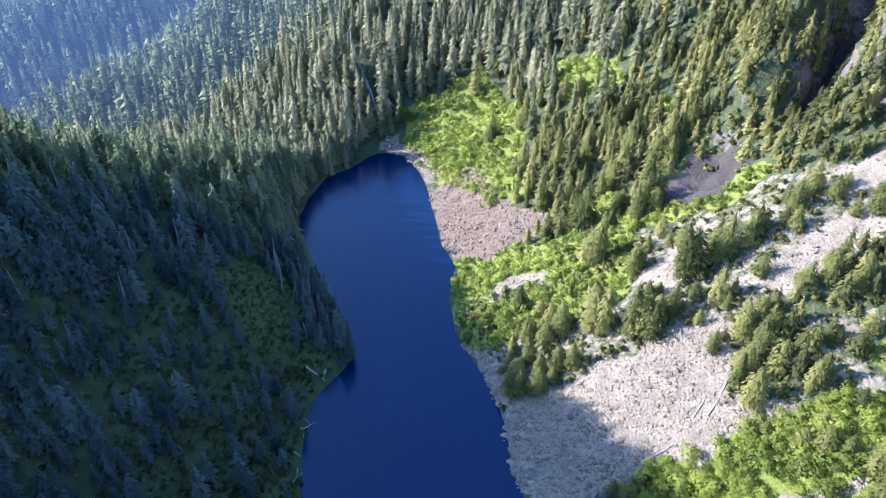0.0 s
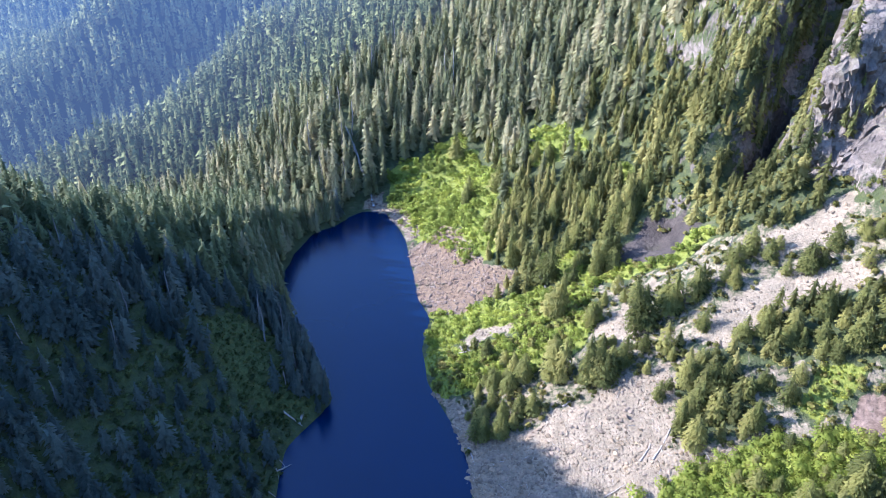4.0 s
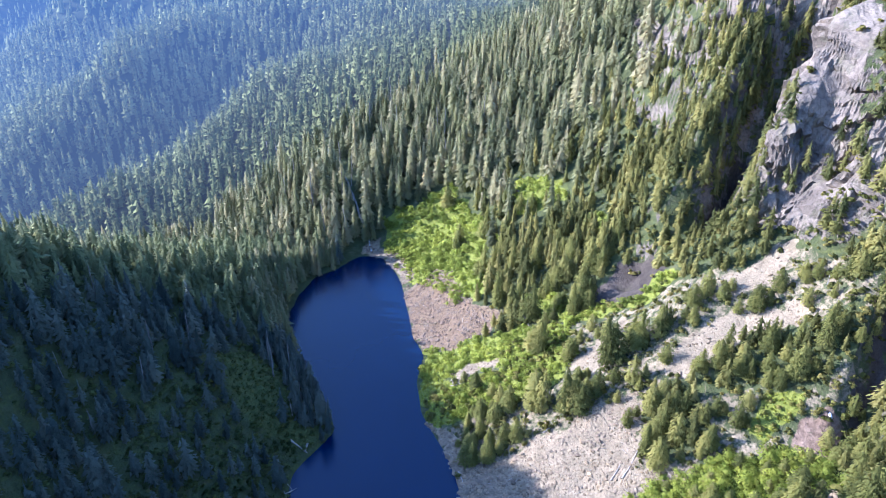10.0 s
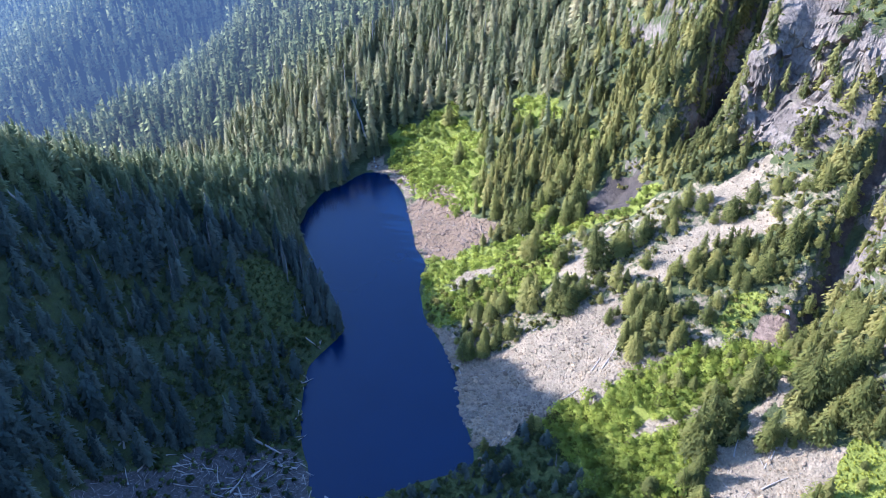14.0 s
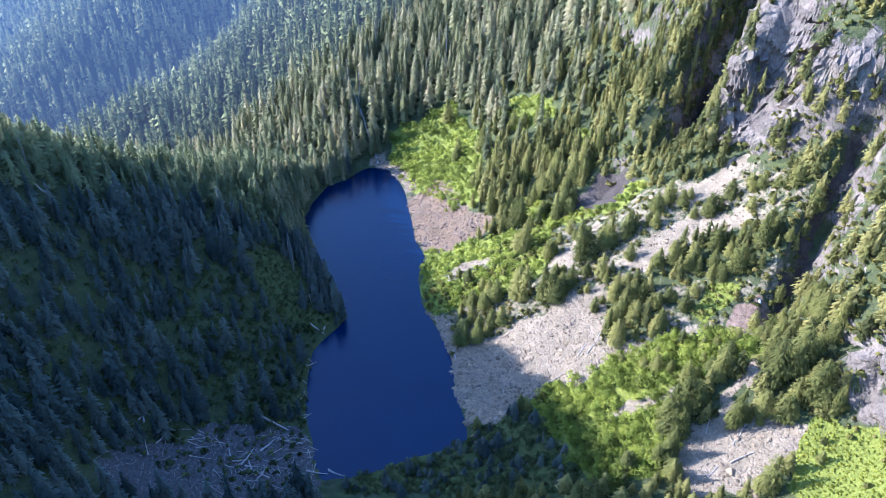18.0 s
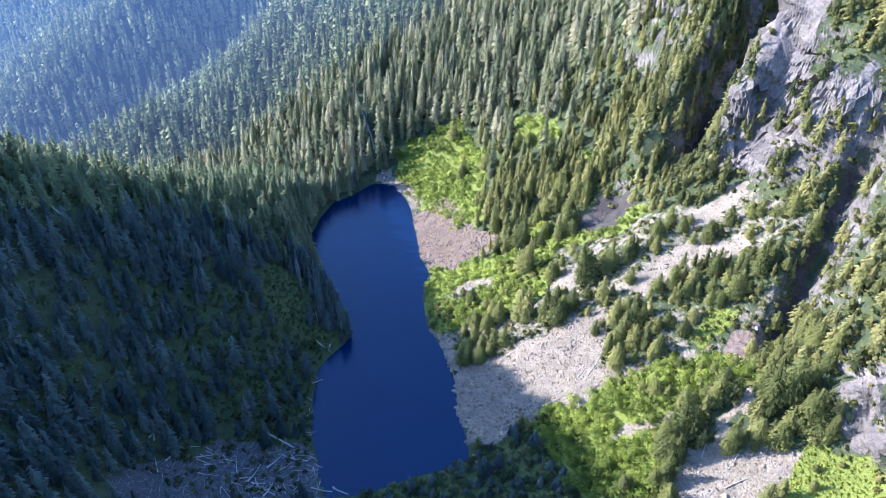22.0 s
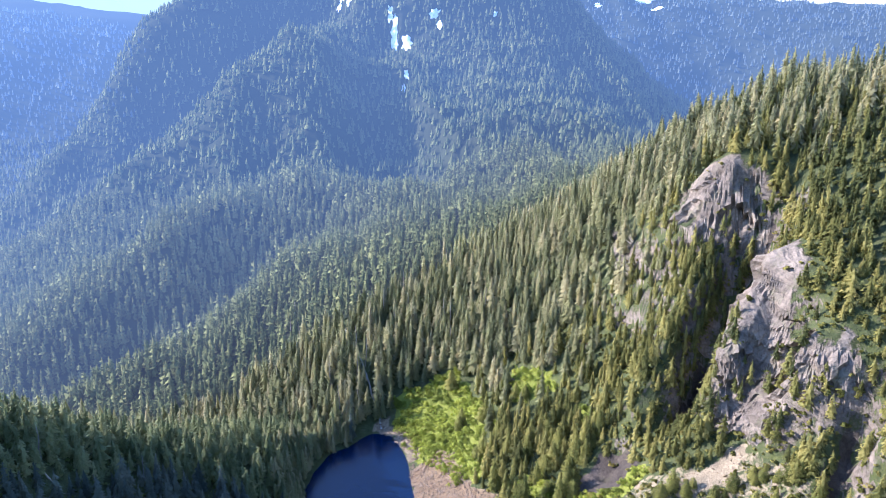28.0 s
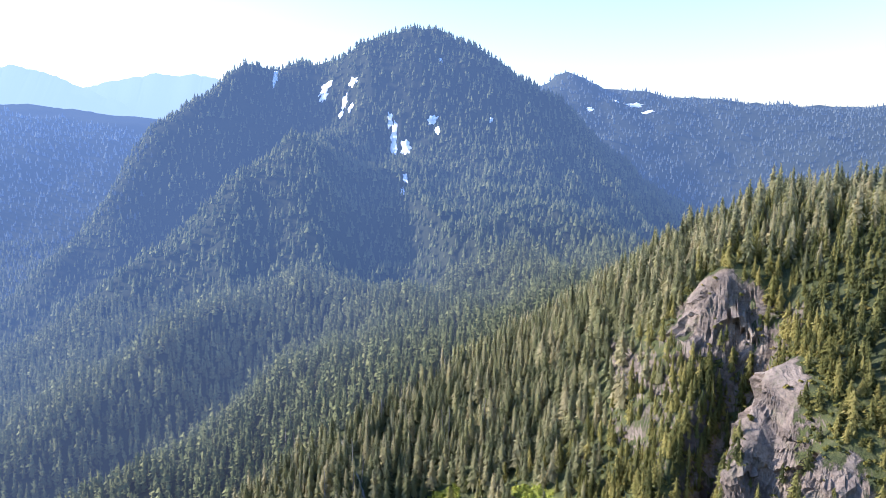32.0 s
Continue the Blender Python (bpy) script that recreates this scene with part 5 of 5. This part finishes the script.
def dead_wood():
    rng = random.Random(41)
    grey = "bleached grey fallen log"
    for row in ((-61, 217, -58, 238, 0.45), (-67, 219, -60, 217, 0.35), (-72, 241, -68, 231, 0.35), (-80, 155, -67, 151, 0.6), (-46, 132, -39, 129, 0.4), (-55, 131, -46, 130, 0.35),
                (70, 177, 77, 185, 0.25), (50, 170, 60, 172, 0.22), (25, 156, 36, 163, 0.25), (8, 205, 10, 197, 0.4), (44, 207, 49, 210, 0.3)):
        fallen_log(*row, rng, grey + " lying by the lake")
    for row in ((118, 120, 123, 126, 0.22), (113, 112, 122, 114, 0.25), (116, 119, 120, 125, 0.2), (108, 126, 112, 133, 0.2), (104, 108, 109, 112, 0.18), (43, 290, 45, 276, 0.45), (4, 254, 9, 253, 0.4), (6, 258, 7, 249, 0.4), (-172, 200, -164, 199, 0.4),
                (66, 178, 70, 182, 0.3), (88, 206, 84, 203, 0.3)):
        fallen_log(*row, rng, grey + " on the steep bank")
    # the avalanche debris at the head of the lake
    heaps = ((-86, 128, 6), (-76, 124, 6), (-100, 132, 5), (-112, 122, 4), (-66, 128, 4), (-118, 128, 3), (-63, 146, 4), (-70, 138, 4))
    for hx, hy, n in heaps:
        turn = rng.uniform(0, 3.14)
        for _ in range(n):
            x, y, a, l = hx + rng.gauss(0, 3), hy + rng.gauss(0, 2.5), turn + rng.gauss(0, 0.45), rng.uniform(4, 11)
            fallen_log(x, y, x + math.cos(a) * l, y + math.sin(a) * l, rng.uniform(0.16, 0.38), rng, "pale splintered log in the avalanche debris", rng.uniform(0, 0.5))
    for _ in range(26):
        x, y, a, l = rng.uniform(-108, -56), rng.uniform(112, 150), rng.uniform(-0.8, 0.6), rng.uniform(4, 9)
        if cover(("debris",), np.array([x]), np.array([y]))[0] > 0.6:
            fallen_log(x, y, x + math.cos(a) * l, y + math.sin(a) * l, rng.uniform(0.1, 0.22), rng, "thin grey log on the shaded debris slope")
    for _ in range(14):
        y = rng.uniform(135, 215)
        x = float(np.interp(y, (127, 147, 160, 190, 206, 217), (-48, -55, -60, -64, -64, -58))) + rng.uniform(-2.5, 0.5)
        a, l = rng.uniform(-1.9, 1.2), rng.uniform(3, 6)
        fallen_log(x - 1.5, y, x - 1.5 + math.cos(a) * l, y + math.sin(a) * l, rng.uniform(0.14, 0.25), rng, "pale driftwood log along the shaded shore")


def snag(x, y, h, rng):
    """A standing dead tree with bare broken branches."""
    tree = thing("dead_tree", "bare grey standing dead conifer", "tree", "dead trees")
    z = float(height_at(x, y))
    part("trunk", log_mesh(rng, h, 0.009 * h + 0.08, M_SNAG), tree)
    v, f = [], []
    for _ in range(26):
        t, a = rng.uniform(0.25, 0.97), rng.uniform(0, 6.283)
        l = 0.13 * h * (1.1 - t) * rng.uniform(0.5, 1.2) + 0.3
        d, c = np.array([math.cos(a), math.sin(a), rng.uniform(-0.4, 0.1)]), np.array([0, 0, t * h])
        s, k = np.array([-d[1], d[0], 0]) * 0.06, len(v)
        v += [c + s, c - s, c + [0, 0, 0.1], c + d * l]
        f += [(k, k + 1, k + 3), (k + 1, k + 2, k + 3), (k + 2, k, k + 3)]
    tagged(part("branches", mesh_from("branches", v, f, M_SNAG), tree), kind="stuff")
    tree.matrix_basis = Matrix.LocRotScale((x, y, z - 0.5), Euler((rng.uniform(-0.05, 0.05), rng.uniform(-0.05, 0.05), rng.uniform(0, 6))), None)


def snags():
    rng = random.Random(51)
    for x, y, h in ((-80, 250, 24), (-74, 262, 22), (-70, 254, 16), (-84, 262, 20), (-66, 243, 13), (-118, 205, 18), (-122, 225, 16), (-96, 232, 9), (-140, 190, 14), (-152, 205, 18),
                    (-160, 228, 17), (-128, 180, 12), (-112, 240, 17), (-175, 205, 18), (-146, 236, 16), (108, 240, 9), (112, 236, 8), (46, 137, 8), (52, 128, 7), (150, 214, 6)):
        snag(x, y, h, rng)
    for _ in range(34):
        x, y = rng.uniform(-150, 60), rng.uniform(405, 580)
        if y > 440 or x < -45:
            snag(x, y, rng.uniform(20, 29), rng)


def stream():
    """The white water and pale gravel of the stream that falls through the forest."""
    for line, wide in zip(STREAMS, (0.55, 0.8)):
        v, f = [], []
        rng = random.Random(len(line))
        pts = []
        for (ax, ay), (bx, by) in zip(line, line[1:]):
            pts += [(ax + (bx - ax) * i / 5, ay + (by - ay) * i / 5) for i in range(5)]
        for i, (x, y) in enumerate(pts):
            x += rng.uniform(-0.4, 0.4)
            w = wide * rng.uniform(0.3, 1.7)
            v += [(x + s * w, y, max(0.1, float(height_at(x + s * w, y))) + 0.25 + 0.15 * (1 - abs(s))) for s in (-1, 0, 1)]
            if i:
                f += [(3 * i - 3, 3 * i - 2, 3 * i + 1, 3 * i), (3 * i - 2, 3 * i - 1, 3 * i + 2, 3 * i + 1)]
        tagged(new("stream", mesh_from("stream", v, f, M_FOAM, True)), "white stream tumbling down through the forest", "stream", kind="structure")


def snow_patch(x, y, w, d, rng, lift=0.4, label="small patch of old white snow"):
    """A thin leftover of snow, ragged at the rim and drawn out down the slope."""
    v, f, k = [], [], 20
    skew, rim = rng.uniform(-0.5, 0.5), [rng.uniform(0.55, 1.25) for _ in range(k)]
    for j, t in enumerate((0.0, 0.6, 1.0)):
        for i in range(k):
            a, q = 6.283 * i / k, (rim[i] if j == 2 else 0.8 + 0.2 * rim[i])
            py = y + math.sin(a) * d * t * q
            px = x + math.cos(a) * w * t * q + skew * (py - y) * w / d
            v.append((px, py, float(height_at(px, py)) + (lift * 1.3, lift, lift * 0.6 if lift > 1 else -0.05)[j]))
    for j in range(2):
        f += [(j * k + i, j * k + (i + 1) % k, (j + 1) * k + (i + 1) % k, (j + 1) * k + i) for i in range(k)]
    tagged(new("snow_patch", mesh_from("snow_patch", v, f, M_SNOW, True)), label, "snow", "snow patches")


def foam_material():
    n = Nodes("white_water")
    return n.surface(n.ramp(n.noise(0.8, 4), (0.45, (0.14, 0.135, 0.12)), (0.70, (0.50, 0.49, 0.46))), 0.5, n.bump(n.noise(2.0), 0.2))


M_FOAM = foam_material()
def splinters():
    """Broken branches strewn over the debris and washed up along the shore."""
    rng = random.Random(61)
    sticks = []
    for _ in range(6):
        v, f = [], []
        for t, w in ((-0.5, 0.6), (0.1, 1.0), (0.5, 0.35)):
            bend = rng.uniform(-0.06, 0.06)
            v += [(t, bend + math.cos(2.094 * i) * 0.028 * w, 0.04 + math.sin(2.094 * i) * 0.028 * w + rng.uniform(0, 0.05)) for i in range(3)]
        for j in (0, 3):
            for i in range(3):
                a, b = j + i, j + (i + 1) % 3
                f += [(a, b, b + 3), (a, b + 3, a + 3)]
        sticks.append((np.array(v), np.array(f)))

    def where(names, chance):
        return lambda x, y: (cover(names, x, y, 1.0) > 0.5) * (shore_distance(x, y) > 0.3) * chance

    for name, label, names, step, chance, size, mat in (
        ("debris_splinters", "pale broken branches strewn over the avalanche debris", ("debris",), 1.5, 0.75, (1.2, 4.2), M_DEADWOOD),
        ("shore_driftwood", "grey driftwood sticks on the rock fields", ("main_scree", "near_scree", "far_scree", "outlet_rocks", "shore_rocks"), 4.0, 0.6, (1.5, 4.5), M_DEADWOOD),
    ):
        x, y = scatter(rng, -130, 150, 85, 420, step, where(names, chance))
        plant(name, label, "driftwood", stand(rng, x, y, *size, girth=(0.9, 1.1)), sticks, mat, rng, 0.02, 0.0)


scree_stones()
boulders()
splinters()
dead_wood()
snags()
stream()
for _sx, _sy, _sw, _sd in ((139, 173, 0.6, 0.9), (80, 443, 1.5, 2.5), (236, 330, 1.1, 0.9)):
    snow_patch(_sx, _sy, _sw, _sd, random.Random(int(_sx)))
for _sx, _sy, _sw, _sd in SNOW:
    snow_patch(_sx, _sy, _sw, _sd, random.Random(_sx + _sy), 3.5, "streak of old snow on the far mountain")


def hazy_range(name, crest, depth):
    """A far range paled by painted haze: a crest with slopes fore and aft."""
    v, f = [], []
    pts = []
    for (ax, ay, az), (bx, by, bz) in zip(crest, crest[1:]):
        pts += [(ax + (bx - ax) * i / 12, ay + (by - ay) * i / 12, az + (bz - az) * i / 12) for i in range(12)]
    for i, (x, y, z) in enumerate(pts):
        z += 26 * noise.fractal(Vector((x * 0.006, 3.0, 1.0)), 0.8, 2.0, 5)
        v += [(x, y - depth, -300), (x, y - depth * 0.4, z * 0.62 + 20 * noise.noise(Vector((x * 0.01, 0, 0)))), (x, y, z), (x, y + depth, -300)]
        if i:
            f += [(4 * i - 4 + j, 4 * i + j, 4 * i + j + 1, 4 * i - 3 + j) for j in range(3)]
    tagged(new(name, mesh_from(name, v, f, M_HAZED_FAR_RANGE, True)), "far mountain range, painted pale blue as haze", "backdrop", kind="structure")


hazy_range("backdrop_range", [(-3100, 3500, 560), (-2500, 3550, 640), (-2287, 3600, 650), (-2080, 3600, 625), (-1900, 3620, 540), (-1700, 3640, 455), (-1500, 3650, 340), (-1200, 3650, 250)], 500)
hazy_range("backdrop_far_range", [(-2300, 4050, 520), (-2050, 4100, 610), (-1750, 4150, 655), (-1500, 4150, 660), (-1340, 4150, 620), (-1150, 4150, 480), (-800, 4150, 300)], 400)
